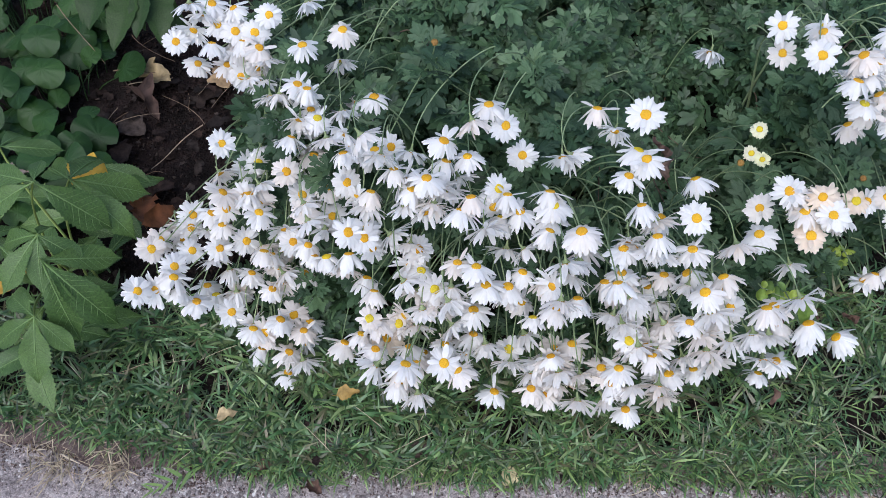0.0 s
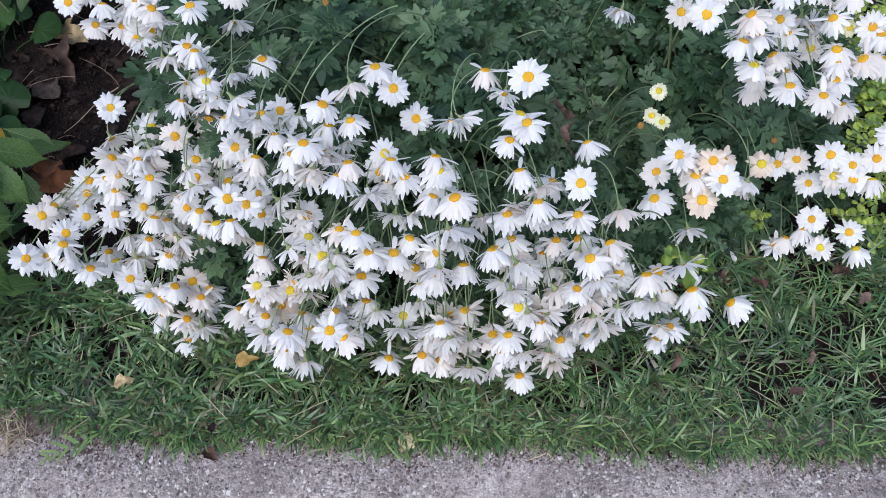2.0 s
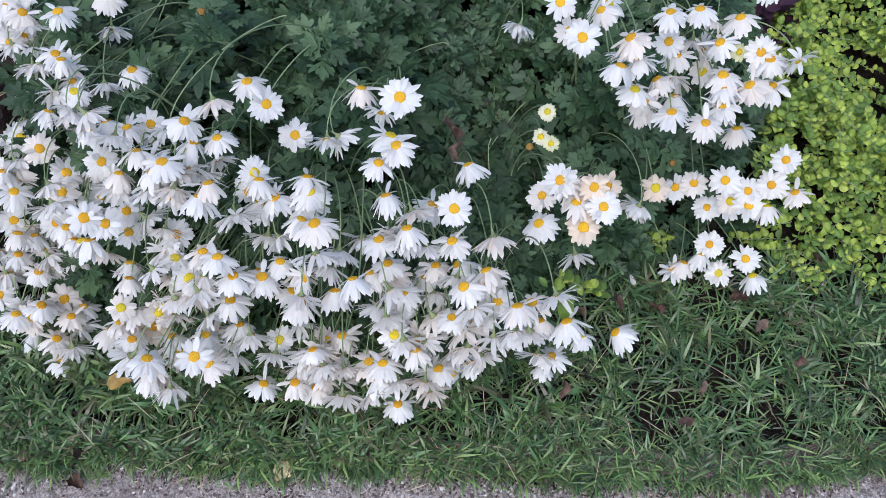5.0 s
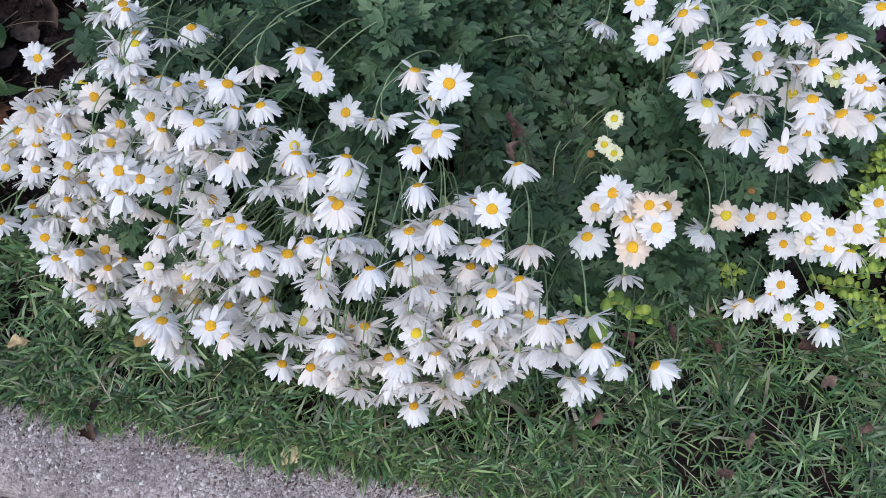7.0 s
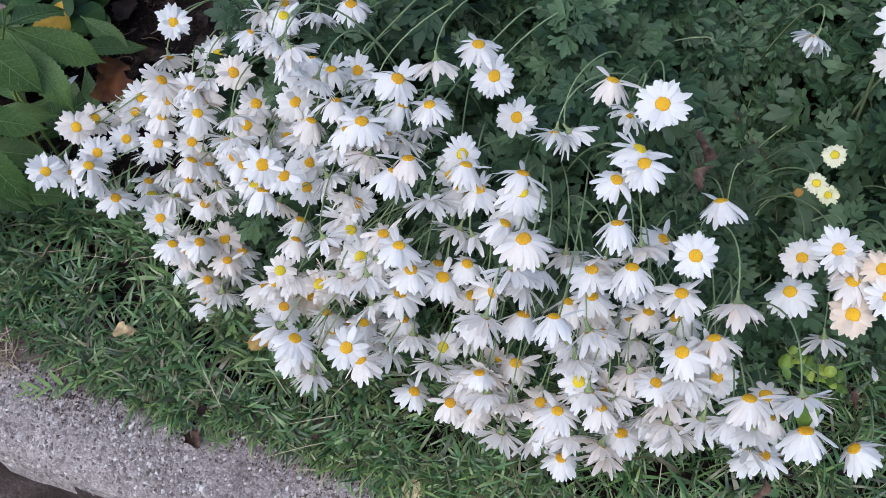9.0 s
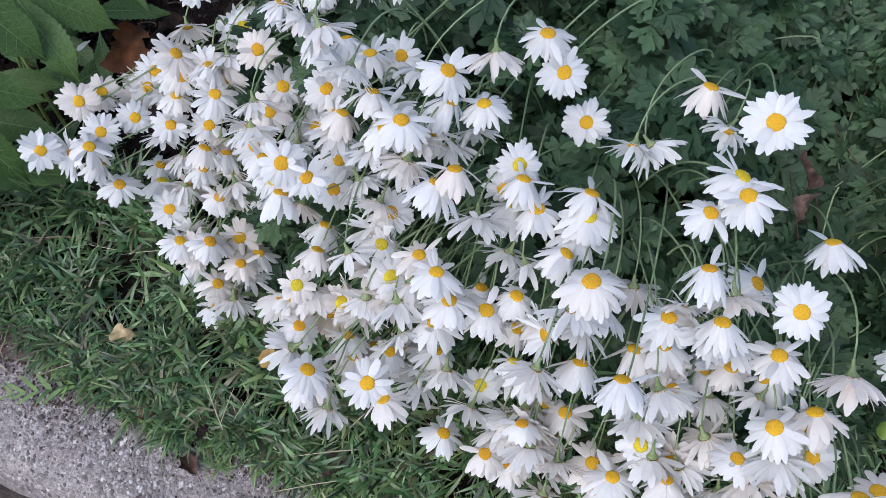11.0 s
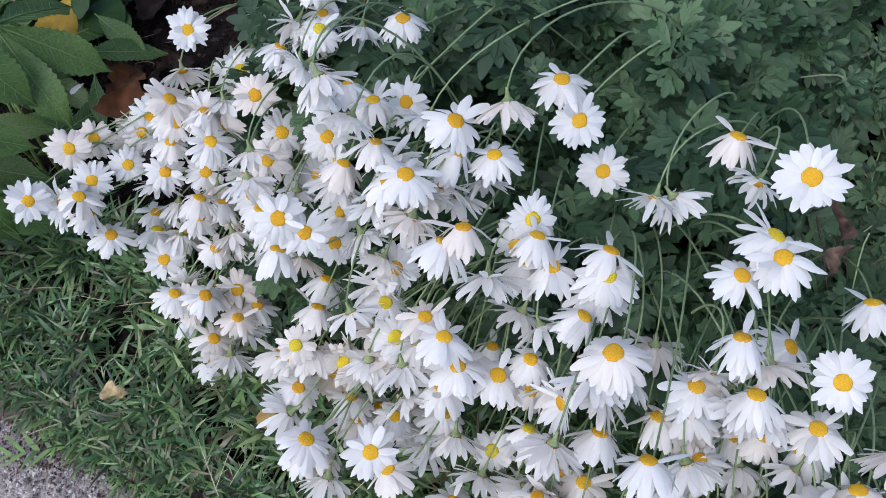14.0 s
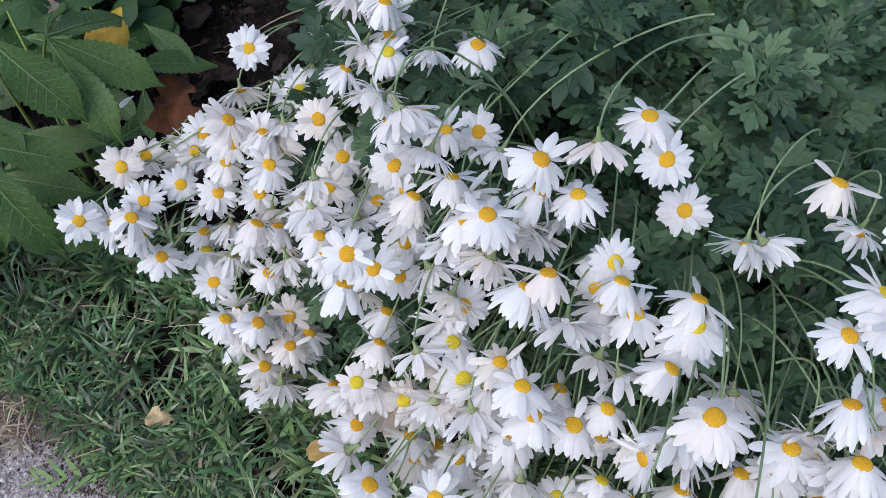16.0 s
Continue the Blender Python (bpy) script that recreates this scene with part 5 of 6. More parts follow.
dead_leaf(-0.785, 0.985, 0.115, 0.085, 0.34, GREY_LEAF, 20, 8, 12, "weathered grey-brown dead leaf under green leaves", 24)
dead_leaf(-0.611, 1.341, 0.030, 0.085, 0.36, TAN, 331, 8, 10, "large tan leaf on the soil", 14)
dead_leaf(-0.618, 1.270, 0.022, 0.115, 0.26, DEAD, 309, 4, -8, "brown leaf on the soil", 15)
dead_leaf(-0.470, 1.340, 0.025, 0.080, 0.40, TAN, 300, 8, 8, "pale brown leaf on the soil", 16)
dead_leaf(-0.478, 0.872, 0.150, 0.085, 0.27, RUST, 245, 35, -35, "large reddish brown dead leaf propped against stems", 17)
dead_leaf(-0.530, 0.925, 0.100, 0.090, 0.34, RUST, 290, 15, -15, "reddish brown dead leaf under green leaves", 18)
dead_leaf(-0.597, 0.935, 0.190, 0.100, 0.30, GOLD, 330, 12, 15, "golden yellow dying leaf", 19)


def build_litter():
    r = random.Random(8)
    heap, twigs, dirt = Heap(), Heap(), Heap()
    chips = [([(0, 0, 0), (0.9, 0.25, 0.1), (0.5, 0.8, 0.0), (0.45, 0.35, 0.5)], [(0, 1, 3), (1, 2, 3), (2, 0, 3), (0, 2, 1)])]
    shapes = [crumpled_leaf(40 + i, r.uniform(0.28, 0.45)) for i in range(6)]
    for _ in range(520):
        x, y = r.uniform(-1.3, 1.9), r.uniform(0.72, 2.2)
        if y < back_edge(x) + 0.02:
            continue
        s = r.uniform(0.014, 0.045)
        m = Matrix.Translation((x, y, r.uniform(0.004, 0.022))) @ Matrix.Rotation(r.uniform(0, 6.28), 4, "Z") @ Matrix.Rotation(r.uniform(-0.35, 0.35), 4, "Y") @ Matrix.Rotation(r.uniform(-0.4, 0.4), 4, "X") @ Matrix.Diagonal((s, s, s, 1))
        heap.add(*r.choice(shapes), m)
    for _ in range(26):
        x, y, s = r.uniform(-0.74, -0.36), r.uniform(0.90, 1.42), r.uniform(0.045, 0.085)
        m = Matrix.Translation((x, y, r.uniform(0.010, 0.03))) @ Matrix.Rotation(r.uniform(0, 6.28), 4, "Z") @ Matrix.Rotation(r.uniform(-0.3, 0.3), 4, "Y") @ Matrix.Rotation(r.uniform(-0.3, 0.3), 4, "X") @ Matrix.Diagonal((s, s, s, 1))
        heap.add(*r.choice(shapes), m)
    for _ in range(180):
        x, y, s = r.uniform(-0.85, -0.35), r.uniform(0.78, 1.55), r.uniform(0.010, 0.038)
        m = Matrix.Translation((x, y, r.uniform(0.006, 0.03))) @ Matrix.Rotation(r.uniform(0, 6.28), 4, "Z") @ Matrix.Rotation(r.uniform(-0.6, 0.6), 4, "Y") @ Matrix.Rotation(r.uniform(-0.6, 0.6), 4, "X") @ Matrix.Diagonal((s, s, s, 1))
        heap.add(*r.choice(shapes), m)
    for _ in range(60):
        x = r.uniform(-1.2, 1.9)
        y, s = edge_y(x) + (back_edge(x) - edge_y(x)) * r.random(), r.uniform(0.008, 0.026)
        m = Matrix.Translation((x, y, r.uniform(0.02, 0.045))) @ Matrix.Rotation(r.uniform(0, 6.28), 4, "Z") @ Matrix.Rotation(r.uniform(-0.6, 0.6), 4, "Y") @ Matrix.Diagonal((s, s, s, 1))
        heap.add(*r.choice(shapes), m)
    for _ in range(4800):
        x = r.uniform(-1.0, -0.36) if r.random() < 0.72 else r.uniform(-0.4, 1.4)
        y, s = edge_y(x) - abs(r.gauss(0.0, 0.036 if x < -0.36 else 0.009)) + 0.008, r.uniform(0.002, 0.007)
        m = Matrix.Translation((x, y, 0.0105 + s * 0.1)) @ Matrix.Rotation(r.uniform(0, 6.28), 4, "Z") @ Matrix.Rotation(r.uniform(-0.6, 0.6), 4, "X") @ Matrix.Diagonal((s, s, s * 0.7, 1))
        dirt.add(*r.choice(chips), m)
    for _ in range(4600):
        x = r.uniform(-0.5, 1.5)
        y, s = edge_y(x) + 0.006 - abs(r.gauss(0.0, 0.024)), r.uniform(0.0018, 0.0068)
        m = Matrix.Translation((x, y, 0.0105 + s * 0.1)) @ Matrix.Rotation(r.uniform(0, 6.28), 4, "Z") @ Matrix.Rotation(r.uniform(-0.6, 0.6), 4, "X") @ Matrix.Diagonal((s, s, s * 0.7, 1))
        dirt.add(*r.choice(chips), m)
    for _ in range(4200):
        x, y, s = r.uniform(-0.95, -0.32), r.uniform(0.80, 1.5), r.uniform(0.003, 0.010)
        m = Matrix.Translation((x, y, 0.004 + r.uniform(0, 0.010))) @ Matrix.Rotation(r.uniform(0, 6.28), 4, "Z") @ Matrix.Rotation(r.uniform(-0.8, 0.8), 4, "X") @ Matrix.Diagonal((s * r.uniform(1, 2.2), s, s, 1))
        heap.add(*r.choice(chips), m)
    # crumbs of soil and chaff where the lawn frays out onto the kerb
    for _ in range(1500):
        x = r.uniform(-1.3, 1.7)
        y, s = edge_y(x) + r.gauss(0.004, 0.010), r.uniform(0.003, 0.011)
        m = Matrix.Translation((x, y, 0.0105 + s * 0.15)) @ Matrix.Rotation(r.uniform(0, 6.28), 4, "Z") @ Matrix.Rotation(r.uniform(-0.8, 0.8), 4, "X") @ Matrix.Diagonal((s, s, s, 1))
        heap.add(*r.choice(chips), m)
    for _ in range(85):
        i = r.random()
        x, y, reach = (r.uniform(-1.2, 1.6), r.uniform(0.70, 2.0), 0.2) if i < 0.55 else (r.uniform(-0.85, -0.35), r.uniform(0.85, 1.5), 0.16)
        a, long = r.uniform(0, 6.28), r.uniform(0.03, reach)
        d = Vector((math.cos(a), math.sin(a), r.uniform(-0.1, 0.15)))
        p = Vector((x, y, r.uniform(0.012, 0.04)))
        v, f = tube(arc(p, p + d * long * 0.3 + Vector((r.uniform(-0.02, 0.02), r.uniform(-0.02, 0.02), 0.006)), p + d * long * 0.7 + Vector((r.uniform(-0.02, 0.02), r.uniform(-0.02, 0.02), 0.004)), p + d * long, 6), [0.0008] * 3 + [0.0006] * 4, 4)
        k = len(twigs.v)
        twigs.v += v
        twigs.f += [tuple(k + i for i in q) for q in f]
    for a, b, thick in (((-0.485, 1.195, 0.030), (-0.570, 1.085, 0.022), 0.0014), ((-0.690, 1.330, 0.05), (-0.590, 1.345, 0.03), 0.0016), ((-0.66, 1.31, 0.03), (-0.57, 1.33, 0.03), 0.0013), ((-0.80, 1.43, 0.14), (-0.70, 1.33, 0.07), 0.0013)):
        a, b = Vector(a), Vector(b)
        side = Vector((r.uniform(-0.02, 0.02), r.uniform(-0.02, 0.02), 0.012))
        v, f = tube(arc(a, a + (b - a) * 0.33 + side, a + (b - a) * 0.66 - side * 0.5, b, 8), [thick * (1 - 0.06 * i) for i in range(9)], 5)
        k = len(twigs.v)
        twigs.v += v
        twigs.f += [tuple(k + i for i in q) for q in f]
    bed = thing("leaf_litter", (-0.6, 1.2, 0), "dark brown decaying leaves and twigs on the soil", "leaf litter", kind="stuff")
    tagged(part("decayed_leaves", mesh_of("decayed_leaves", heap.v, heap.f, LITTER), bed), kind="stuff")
    tagged(part("dirt_crumbs", mesh_of("dirt_crumbs", dirt.v, dirt.f, DIRT, False), bed, None, "reddish brown crumbs of dirt on the kerb"), kind="stuff")
    tagged(part("twigs", mesh_of("twigs", twigs.v, twigs.f, TWIG), bed, None, "thin pale dry twigs and straws"), kind="stuff")


build_litter()


# ---- broad-leaved palmate plant ----
sapling = thing("palmate_plant", (-0.62, 0.78, 0.0), "young broad-leaved plant with toothed palmate green leaves", "plant")


def leaflet_half(u, wide):
    """Half the width of a leaflet at u of its length: widest past its middle, with a drawn-out tip."""
    return 0.70 * wide * math.sin(math.pi * u**1.22) ** 0.95 * (1 - 0.5 * smooth_step(0.74, 0.97, u))


def toothed_leaf(seed, wide=0.21):
    """A lance-shaped leaflet with a toothed rim, sunken side veins and a folded midrib."""
    r = random.Random(seed)
    n = 34
    v, f = [], []
    bend, ph = r.uniform(0.12, 0.34), r.uniform(0, 6.28)
    for i in range(n + 1):
        u = i / n
        h = leaflet_half(u, wide) * (1 + (0.07 if i % 2 else -0.05)) + 0.003
        for s in (-1, -0.66, -0.33, 0, 0.33, 0.66, 1):
            y = s * h
            z = -bend * (u - 0.25) ** 2 + 0.30 * abs(y) - 0.7 * y * y + 0.007 * math.sin((u - 0.17 * abs(s)) * 71) * abs(s) * (1 - u) + 0.022 * math.sin(11 * u + ph + s) * s * s
            v.append((u + 0.03 * abs(s) * (1 - u), y, z))
    for i in range(n):
        for k in range(6):
            q = i * 7 + k
            f.append((q, q + 7, q + 8, q + 1))
    return v, f, bend


def leaflet(base, tip, wide=0.21, roll=0.0, seed=0):
    v, f, bend = toothed_leaf(seed, wide)
    m = aimed(base, tip, roll, (0.15, -0.35, 1))
    ob = part("leaflet", mesh_of("leaflet", v, f, BROAD), sapling, m)
    pts = [Vector((u, 0, -bend * (u - 0.25) ** 2 + 0.006)) for u in (0, 0.15, 0.3, 0.5, 0.7, 0.9, 1)]
    rv, rf = tube(pts, [0.012, 0.011, 0.009, 0.007, 0.005, 0.003, 0.001], 5)
    r = random.Random(seed + 50)
    for i in range(9):
        for s in (1, -1):
            u = 0.08 + 0.088 * i + r.uniform(-0.01, 0.01)
            line = []
            for q in (0.0, 0.33, 0.66, 0.95):
                uu = u + 0.17 * q * (1 - 0.4 * u)
                h = leaflet_half(min(uu, 0.99), wide)
                y = s * q * h
                line.append(Vector((uu, y, -bend * (uu - 0.25) ** 2 + 0.30 * abs(y) - 0.7 * y * y + 0.0035)))
            sv, sf = tube(line, [0.0026, 0.0022, 0.0017, 0.0008], 4)
            k = len(rv)
            rv += sv
            rf += [tuple(k + n for n in face) for face in sf]
    part("midrib", mesh_of("midrib", rv, rf, RIB), ob, m)


HUBS = {"a": (-0.587, 0.726, 0.300), "b": (-0.592, 0.787, 0.345), "c": (-0.578, 0.692, 0.285), "d": (-0.598, 0.636, 0.220), "e": (-0.572, 0.838, 0.290), "f": (-0.700, 0.905, 0.290)}
for hub, tip, wide, roll in (
        ("e", (-0.473, 0.879, 0.206), 0.24, 0.1), ("e", (-0.477, 0.787, 0.204), 0.23, -0.1), ("e", (-0.575, 0.955, 0.220), 0.25, 0.0), ("e", (-0.655, 0.920, 0.235), 0.25, 0.0),
        ("b", (-0.502, 0.781, 0.236), 0.27, 0.1), ("b", (-0.690, 0.755, 0.300), 0.24, 0.0), ("b", (-0.600, 0.845, 0.335), 0.28, 0.0), ("b", (-0.690, 0.830, 0.320), 0.25, 0.0),
        ("a", (-0.672, 0.742, 0.255), 0.24, 0.0), ("a", (-0.645, 0.652, 0.250), 0.25, 0.1), ("a", (-0.583, 0.655, 0.245), 0.26, 0.0), ("a", (-0.530, 0.715, 0.245), 0.30, 0.0), ("a", (-0.596, 0.775, 0.262), 0.28, 0.0),
        ("c", (-0.493, 0.752, 0.206), 0.21, 0.15), ("c", (-0.491, 0.650, 0.151), 0.22, 0.1), ("c", (-0.552, 0.625, 0.150), 0.21, 0.0),
        ("d", (-0.604, 0.560, 0.145), 0.30, 0.0), ("d", (-0.549, 0.607, 0.160), 0.26, 0.0), ("d", (-0.680, 0.610, 0.170), 0.25, 0.0), ("d", (-0.662, 0.690, 0.205), 0.27, 0.0),
        ("f", (-0.612, 0.930, 0.255), 0.22, 0.0), ("f", (-0.690, 0.990, 0.240), 0.25, 0.0), ("f", (-0.785, 0.880, 0.250), 0.25, 0.0)):
    leaflet(HUBS[hub], tip, wide, roll, 1 + len(sapling.children))
under = random.Random(77)
for i in range(56):
    x, y, z = under.uniform(-0.95, -0.56), under.uniform(0.64, 1.02), under.uniform(0.05, 0.15)
    a = under.uniform(0, 6.28)
    long = under.uniform(0.08, 0.13)
    leaflet((x, y, z), (x + long * math.cos(a), y + long * math.sin(a), z - under.uniform(0.0, 0.04)), under.uniform(0.2, 0.26), under.uniform(-0.3, 0.3), 30 + i)
for i, hub in enumerate(HUBS.values()):
    top = Vector(hub)
    foot = Vector((-0.66 + 0.012 * i, 0.79 + 0.012 * (i % 3), 0.0))
    out = (foot + (top - foot) * 0.6 + Vector((-0.03, 0.01, 0.05)))
    v, f = tube(arc(foot, foot + Vector((0, 0, 0.12)), out, top, 10), [0.0028 - 0.0012 * k / 10 for k in range(11)], 6)
    part("leaf_stalk", mesh_of("leaf_stalk", v, f, PALE_STALK), sapling, None, "yellow-green stalk")


# ---- round-leaved ground cover ----
def round_leaf_mesh(seed):
    """A kidney-shaped leaf of unit diameter, notched at its stalk."""
    r = random.Random(seed)
    v, f = [(0, 0, 0.0)], []
    seg, rings = 36, 4
    for j in range(1, rings + 1):
        q = j / rings
        for i in range(seg):
            a = 2 * math.pi * i / seg
            notch = 1 - 0.30 * math.exp(-((min(a, 2 * math.pi - a) / 0.20) ** 2))
            rad = 0.5 * q * notch * (1 + 0.06 * math.cos(2 * a + seed) + 0.015 * math.sin(13 * a))
            v.append((-rad * math.cos(a) * 1.08 + 0.12 * q, rad * math.sin(a), 0.10 * q * q * math.cos(2 * a + 1) - 0.11 * q * q + 0.022 * math.cos(9 * a) * q * (1 - 0.4 * q)))
    for i in range(seg):
        f.append((0, 1 + i, 1 + (i + 1) % seg))
    for j in range(rings - 1):
        for i in range(seg):
            a, b = 1 + j * seg + i, 1 + j * seg + (i + 1) % seg
            f.append((a, a + seg, b + seg, b))
    return mesh_of("round_leaf", v, f, ROUND)


ROUNDS = [round_leaf_mesh(i) for i in range(4)]
violets = thing("round_leaved_plant", (-0.78, 1.24, 0.0), "low clump of round dark green leaves on soil", "ground cover plant")


def round_leaf(x, y, z, size, tilt_x=0.0, tilt_y=0.0):
    spin = rng.uniform(0, 6.28)
    m = Matrix.Translation((x, y, z)) @ Matrix.Rotation(radians(tilt_x), 4, "X") @ Matrix.Rotation(radians(tilt_y), 4, "Y") @ Matrix.Rotation(spin, 4, "Z") @ Matrix.Diagonal((size, size, size, 1))
    ob = part("leaf", rng.choice(ROUNDS), violets, m)
    p = Vector((x, y, z - 0.002))
    foot = Vector((x * 0.6 - 0.78 * 0.4 + rng.uniform(-0.04, 0.04), y * 0.6 + 1.24 * 0.4 + rng.uniform(-0.04, 0.04), 0.0))
    v, f = tube(arc(foot, foot + Vector((0, 0, z * 0.6)), p - Vector((0, 0, 0.02)), p, 7), [0.0012] * 8, 5)
    part("leaf_stalk", mesh_of("leaf_stalk", v, f, ROUND), violets)


for x, y, z, s in ((-0.824, 1.404, 0.10, 0.070), (-0.829, 1.355, 0.12, 0.072), (-0.838, 1.305, 0.08, 0.055), (-0.801, 1.272, 0.11, 0.070), (-0.868, 1.248, 0.10, 0.074),
                   (-0.798, 1.178, 0.09, 0.066), (-0.767, 1.364, 0.08, 0.078), (-0.720, 1.364, 0.07, 0.066), (-0.701, 1.186, 0.07, 0.045), (-0.673, 1.138, 0.06, 0.082),
                   (-0.701, 1.097, 0.09, 0.062), (-0.878, 1.425, 0.09, 0.062), (-0.771, 1.224, 0.07, 0.045), (-0.662, 1.325, 0.06, 0.070), (-0.745, 1.030, 0.11, 0.068)):
    round_leaf(x, y, z, s, rng.uniform(-5, 30), rng.uniform(-20, 20))
for i in range(150):
    x, y = rng.uniform(-1.25, -0.70), rng.uniform(0.98, 1.75)
    if x > -0.76 and 1.0 < y < 1.33:
        continue
    round_leaf(x, y, rng.uniform(0.04, 0.13), rng.uniform(0.045, 0.07), rng.uniform(-10, 35), rng.uniform(-25, 25))

for i in range(34):
    round_leaf(rng.uniform(-0.90, -0.64), rng.uniform(0.90, 1.10), rng.uniform(0.04, 0.11), rng.uniform(0.045, 0.065), rng.uniform(-10, 35), rng.uniform(-25, 25))

# pointed leaves at the back of the bed
shrub = thing("leafy_shrub", (-0.60, 1.52, 0.0), "low shrub with smooth pointed green leaves", "shrub")
SMOOTH = [simple_leaf(60 + i, 0.17 + 0.03 * (i % 3), 1, 0.3, 0.85, 0.3) for i in range(5)]
SMOOTH_MESHES = [mesh_of("pointed_leaf", v, f, POINTED) for v, f in SMOOTH]
for bx, by, bz, tx, ty, tz in ((-0.715, 1.46, 0.21, -0.735, 1.365, 0.15), (-0.64, 1.41, 0.24, -0.640, 1.290, 0.18), (-0.62, 1.41, 0.24, -0.590, 1.310, 0.18),
                               (-0.60, 1.44, 0.20, -0.525, 1.360, 0.12), (-0.66, 1.45, 0.25, -0.692, 1.300, 0.20), (-0.60, 1.37, 0.24, -0.633, 1.246, 0.19), (-0.575, 1.36, 0.24, -0.590, 1.268, 0.20), (-0.56, 1.39, 0.23, -0.545, 1.275, 0.18), (-0.58, 1.47, 0.25, -0.50, 1.43, 0.20)):
    part("leaf", rng.choice(SMOOTH_MESHES), shrub, aimed((bx, by, bz), (tx, ty, tz), rng.uniform(-0.3, 0.3), (0, -0.4, 1)))
for i in range(70):
    a = rng.uniform(0, 6.28)
    b = Vector((rng.uniform(-1.15, -0.35), rng.uniform(1.48, 1.95), rng.uniform(0.12, 0.34)))
    t = b + Vector((math.cos(a), math.sin(a), rng.uniform(-0.6, 0.1))) * rng.uniform(0.07, 0.12)
    part("leaf", rng.choice(SMOOTH_MESHES), shrub, aimed(b, t, rng.uniform(-0.4, 0.4)))
for i in range(9):
    foot = Vector((-0.60 + rng.uniform(-0.35, 0.2), 1.62 + rng.uniform(-0.12, 0.2), 0))
    top = foot + Vector((rng.uniform(-0.1, 0.1), rng.uniform(-0.18, 0.05), rng.uniform(0.2, 0.3)))
    v, f = tube(arc(foot, foot + Vector((0, 0, 0.1)), top - Vector((0, 0, 0.08)), top, 7), [0.003] * 8, 5)
    part("branch", mesh_of("branch", v, f, WOODY), shrub)


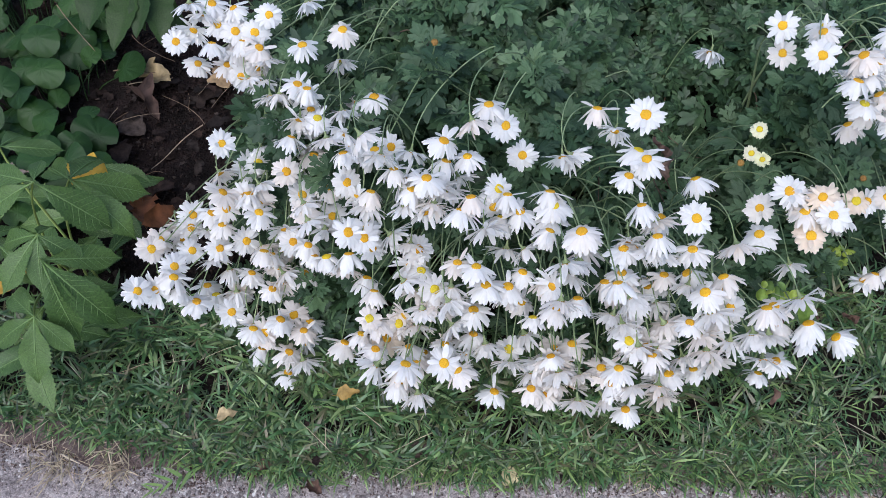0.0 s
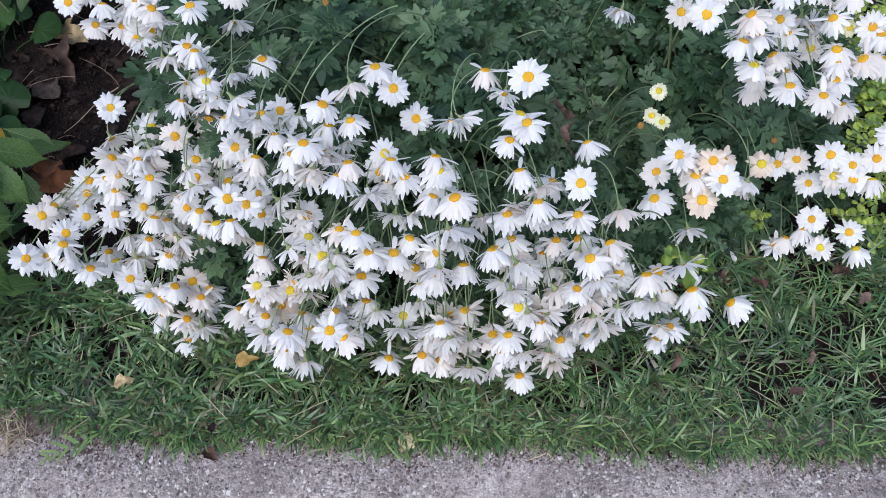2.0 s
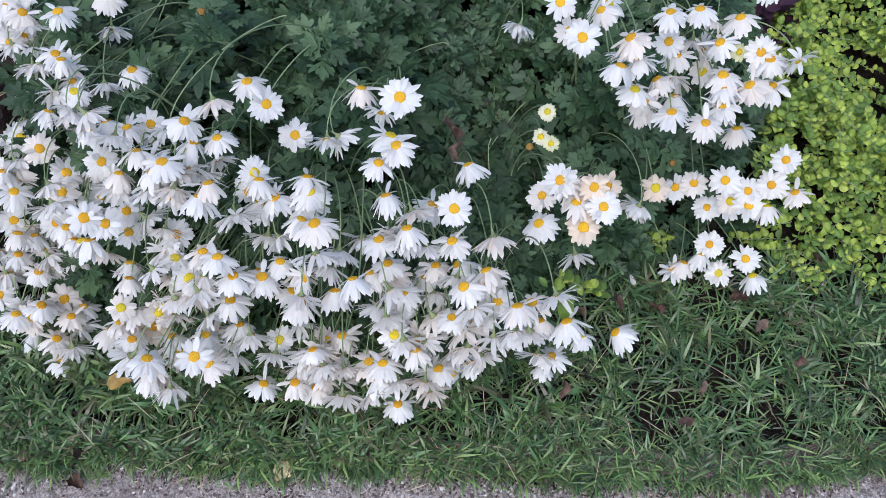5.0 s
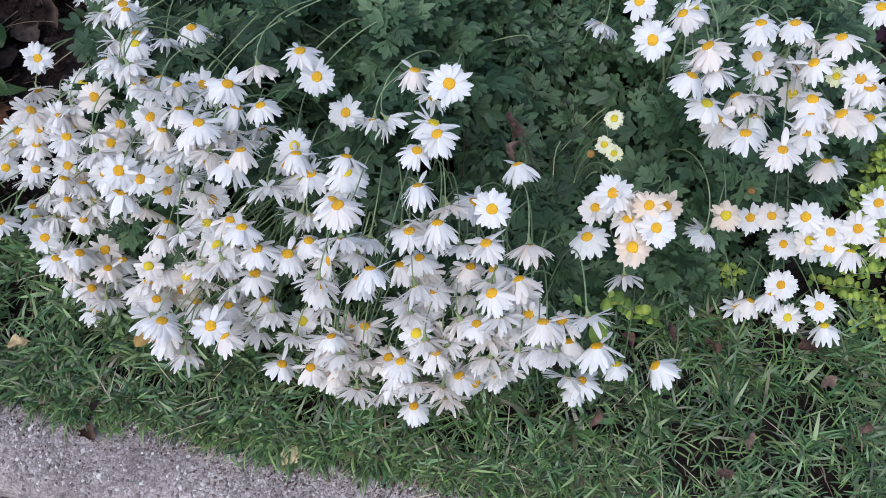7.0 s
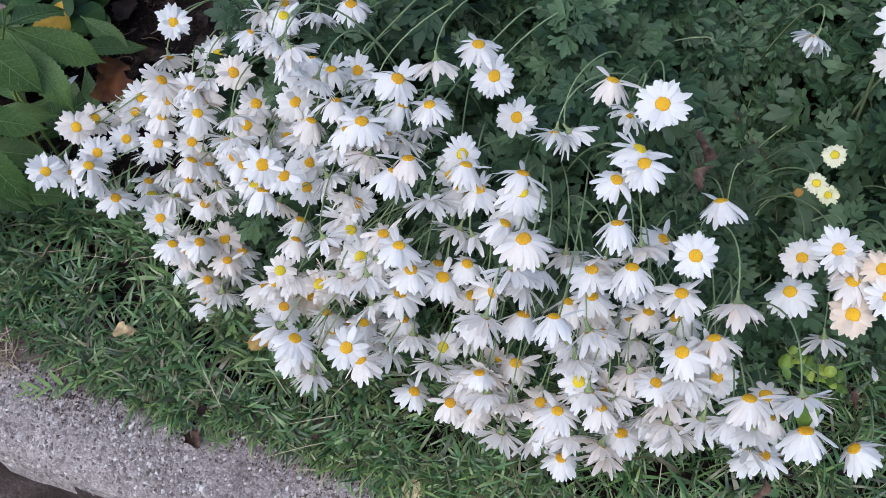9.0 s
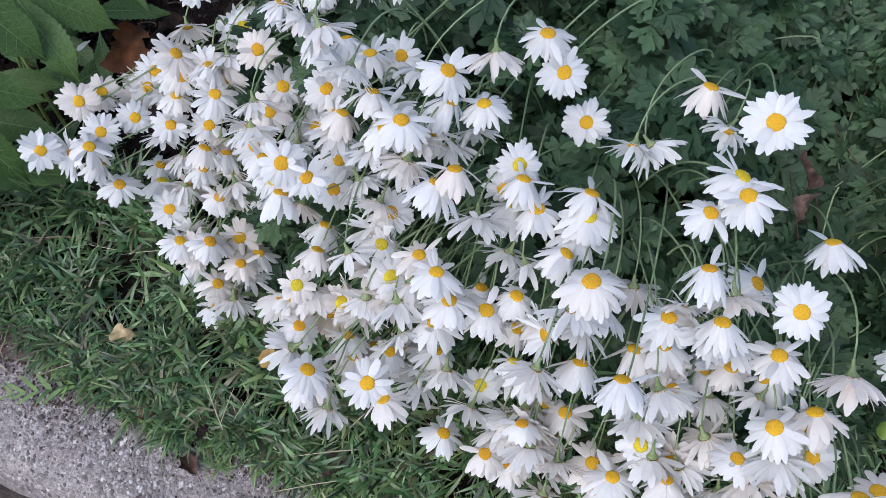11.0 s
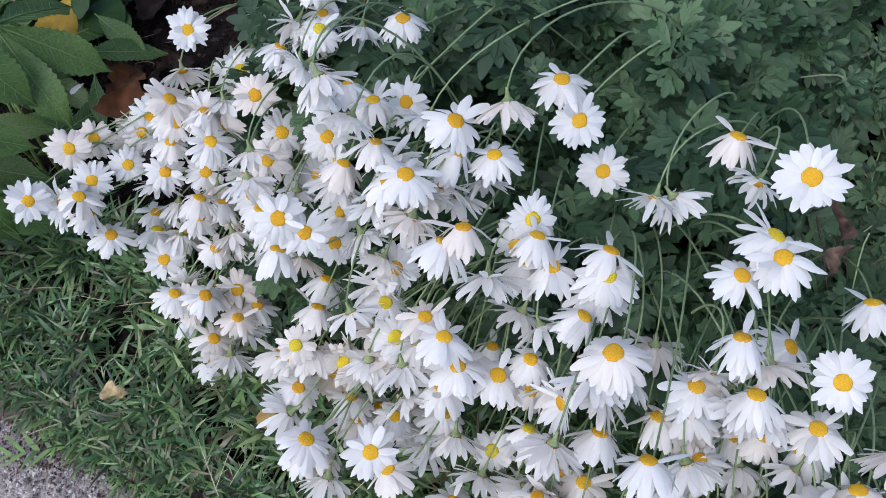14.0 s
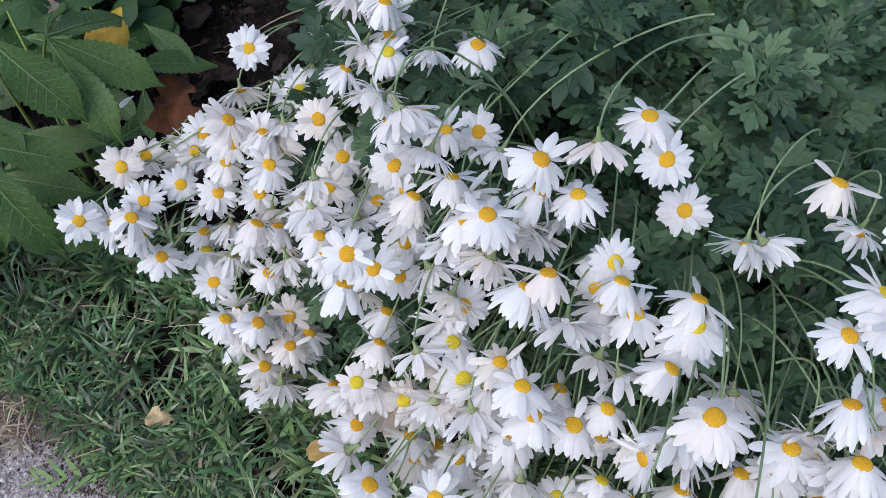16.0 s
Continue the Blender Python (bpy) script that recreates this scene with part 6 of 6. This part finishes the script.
# ---- lime-green creeping ground cover ----
def build_creeper():
    r = random.Random(21)
    heap, runners = Heap(), Heap()
    lv, lf = [(0, 0, 0.0)], []
    seg = 9
    for q, dz in ((0.55, 0.03), (1.0, -0.06)):
        for i in range(seg):
            a = 2 * math.pi * i / seg
            lv.append((0.5 + 0.5 * q * math.cos(a), 0.48 * q * math.sin(a), dz + 0.05 * math.cos(2 * a) * q))
    lf = [(0, 1 + i, 1 + (i + 1) % seg) for i in range(seg)] + [(1 + i, 1 + seg + i, 1 + seg + (i + 1) % seg, 1 + (i + 1) % seg) for i in range(seg)]
    lv[0] = (0.5, 0, 0.03)

    def runner(p, heading, pairs, gap, size, sag):
        pts = [p.copy()]
        for i in range(pairs):
            heading += r.uniform(-0.35, 0.35)
            p = p + Vector((math.cos(heading) * gap, math.sin(heading) * gap, r.uniform(-0.004, 0.004) - sag))
            p.z = max(p.z, 0.012)
            pts.append(p.copy())
            for s in (1, -1):
                k = size * r.uniform(0.65, 1.35)
                m = Matrix.Translation(p) @ Matrix.Rotation(heading + s * 1.45 + r.uniform(-0.3, 0.3), 4, "Z") @ Matrix.Rotation(r.uniform(-1.0, 0.35), 4, "Y") @ Matrix.Rotation(r.uniform(-0.7, 0.7), 4, "X") @ Matrix.Diagonal((k, k * r.uniform(0.8, 1.0), k * 2.2, 1))
                heap.add(lv, lf, m)
        v, f = tube(pts, [0.0009] * len(pts), 4)
        k = len(runners.v)
        runners.v.extend(v)
        runners.f.extend(tuple(k + i for i in q) for q in f)

    for _ in range(2500):
        x, y = r.uniform(0.80, 1.75), r.uniform(0.74, 1.9)
        if x < 0.885 + 0.05 * smooth_step(1.0, 0.76, y) + 0.05 * noise.noise((y * 6, 1, 1)) + 0.1 * max(0, y - 1.25) + 0.05 * smooth_step(0.98, 1.1, y):
            continue
        if y < 0.815 + 0.13 * smooth_step(0.98, 0.88, x) + 0.05 * noise.noise((x * 7, 5, 5)) + 0.05 * smooth_step(1.0, 1.3, x):
            continue
        if ((x - 1.25) / 0.62) ** 2 + ((y - 1.25) / 0.66) ** 2 > 1 + 0.4 * noise.noise((x * 4, y * 4, 3)):
            continue
        mound = max(0.0, noise.noise((x * 9, y * 9, 6)) + 0.25)
        if mound < 0.14 and r.random() < 0.72:
            continue
        runner(Vector((x, y, 0.012 + r.random() ** 0.6 * (0.025 + 0.13 * mound))), r.uniform(0, 6.28), r.randint(4, 8), 0.0115, 0.0140, 0.0)
    for x, y, z, h in ((0.665, 0.885, 0.04, -1.6), (0.69, 0.90, 0.03, -1.2), (0.735, 0.90, 0.03, -1.9), (0.93, 0.83, 0.06, -1.0), (0.95, 0.82, 0.05, -1.2)):
        runner(Vector((x, y, z)), h, 4, 0.012, 0.0145, 0.002)
    runner(Vector((0.510, 0.748, 0.135)), -0.75, 9, 0.0095, 0.0185, 0.0045)
    lance = simple_leaf(91, 0.24, 0, 0.5, 0.8, 0.5)
    for base, tip in (((0.478, 0.606, 0.330), (0.500, 0.585, 0.300)), ((0.486, 0.604, 0.318), (0.494, 0.578, 0.285)), ((0.455, 0.628, 0.325), (0.466, 0.617, 0.318))):
        heap.add(*lance, aimed(base, tip, 0.3))
    plant = thing("creeping_plant", (1.2, 1.2, 0), "mat of small round lime-green creeping leaves", "ground cover plant", kind="stuff")
    tagged(part("round_leaves", mesh_of("round_leaves", heap.v, heap.f, LIME), plant), kind="stuff")
    tagged(part("runners", mesh_of("runners", runners.v, runners.f, STEM), plant), kind="stuff")


build_creeper()

# ---- dark purple foliage at the back ----
purple = thing("purple_plant", (1.0, 1.45, 0.0), "plant with dark purple leaves behind the daisies", "plant")
PURPLES = [mesh_of("purple_leaf", *simple_leaf(80 + i, 0.36, 0, 0.35, 0.85, 0.3), PURPLE) for i in range(4)]
for i in range(120):
    a = rng.uniform(0, 6.28)
    b = Vector((rng.uniform(0.84, 1.06), rng.uniform(1.33, 1.62), rng.uniform(0.06, 0.16)))
    t = b + Vector((math.cos(a), math.sin(a), rng.uniform(-0.5, 0.2))) * rng.uniform(0.032, 0.055)
    part("leaf", rng.choice(PURPLES), purple, aimed(b, t, rng.uniform(-0.4, 0.4)))
for i in range(8):
    foot = Vector((0.97 + rng.uniform(-0.1, 0.1), 1.45 + rng.uniform(-0.12, 0.12), 0))
    top = foot + Vector((rng.uniform(-0.08, 0.08), rng.uniform(-0.1, 0.1), 0.16))
    v, f = tube([foot, (foot + top) / 2 + Vector((0.01, 0, 0)), top], [0.003, 0.0025, 0.002], 5)
    part("branch", mesh_of("branch", v, f, WOODY), purple)


# ---- petals that have dropped ----
def dropped_petal(x, y, z, yaw, label):
    v, f = simple_leaf(5, 0.18, 0, 0.25, 0.6, 0.3)
    m = Matrix.Translation((x, y, z)) @ Matrix.Rotation(radians(yaw), 4, "Z") @ Matrix.Diagonal((0.024, 0.024, 0.024, 1))
    tagged(part("fallen_petal", mesh_of("fallen_petal", v, f, PETAL), None, m), label, "petal", "fallen petals")


dropped_petal(0.659, 0.780, 0.040, 100, "single white petal lying on the grass")
dropped_petal(-0.552, 0.862, 0.150, 80, "single white petal caught on green leaves")
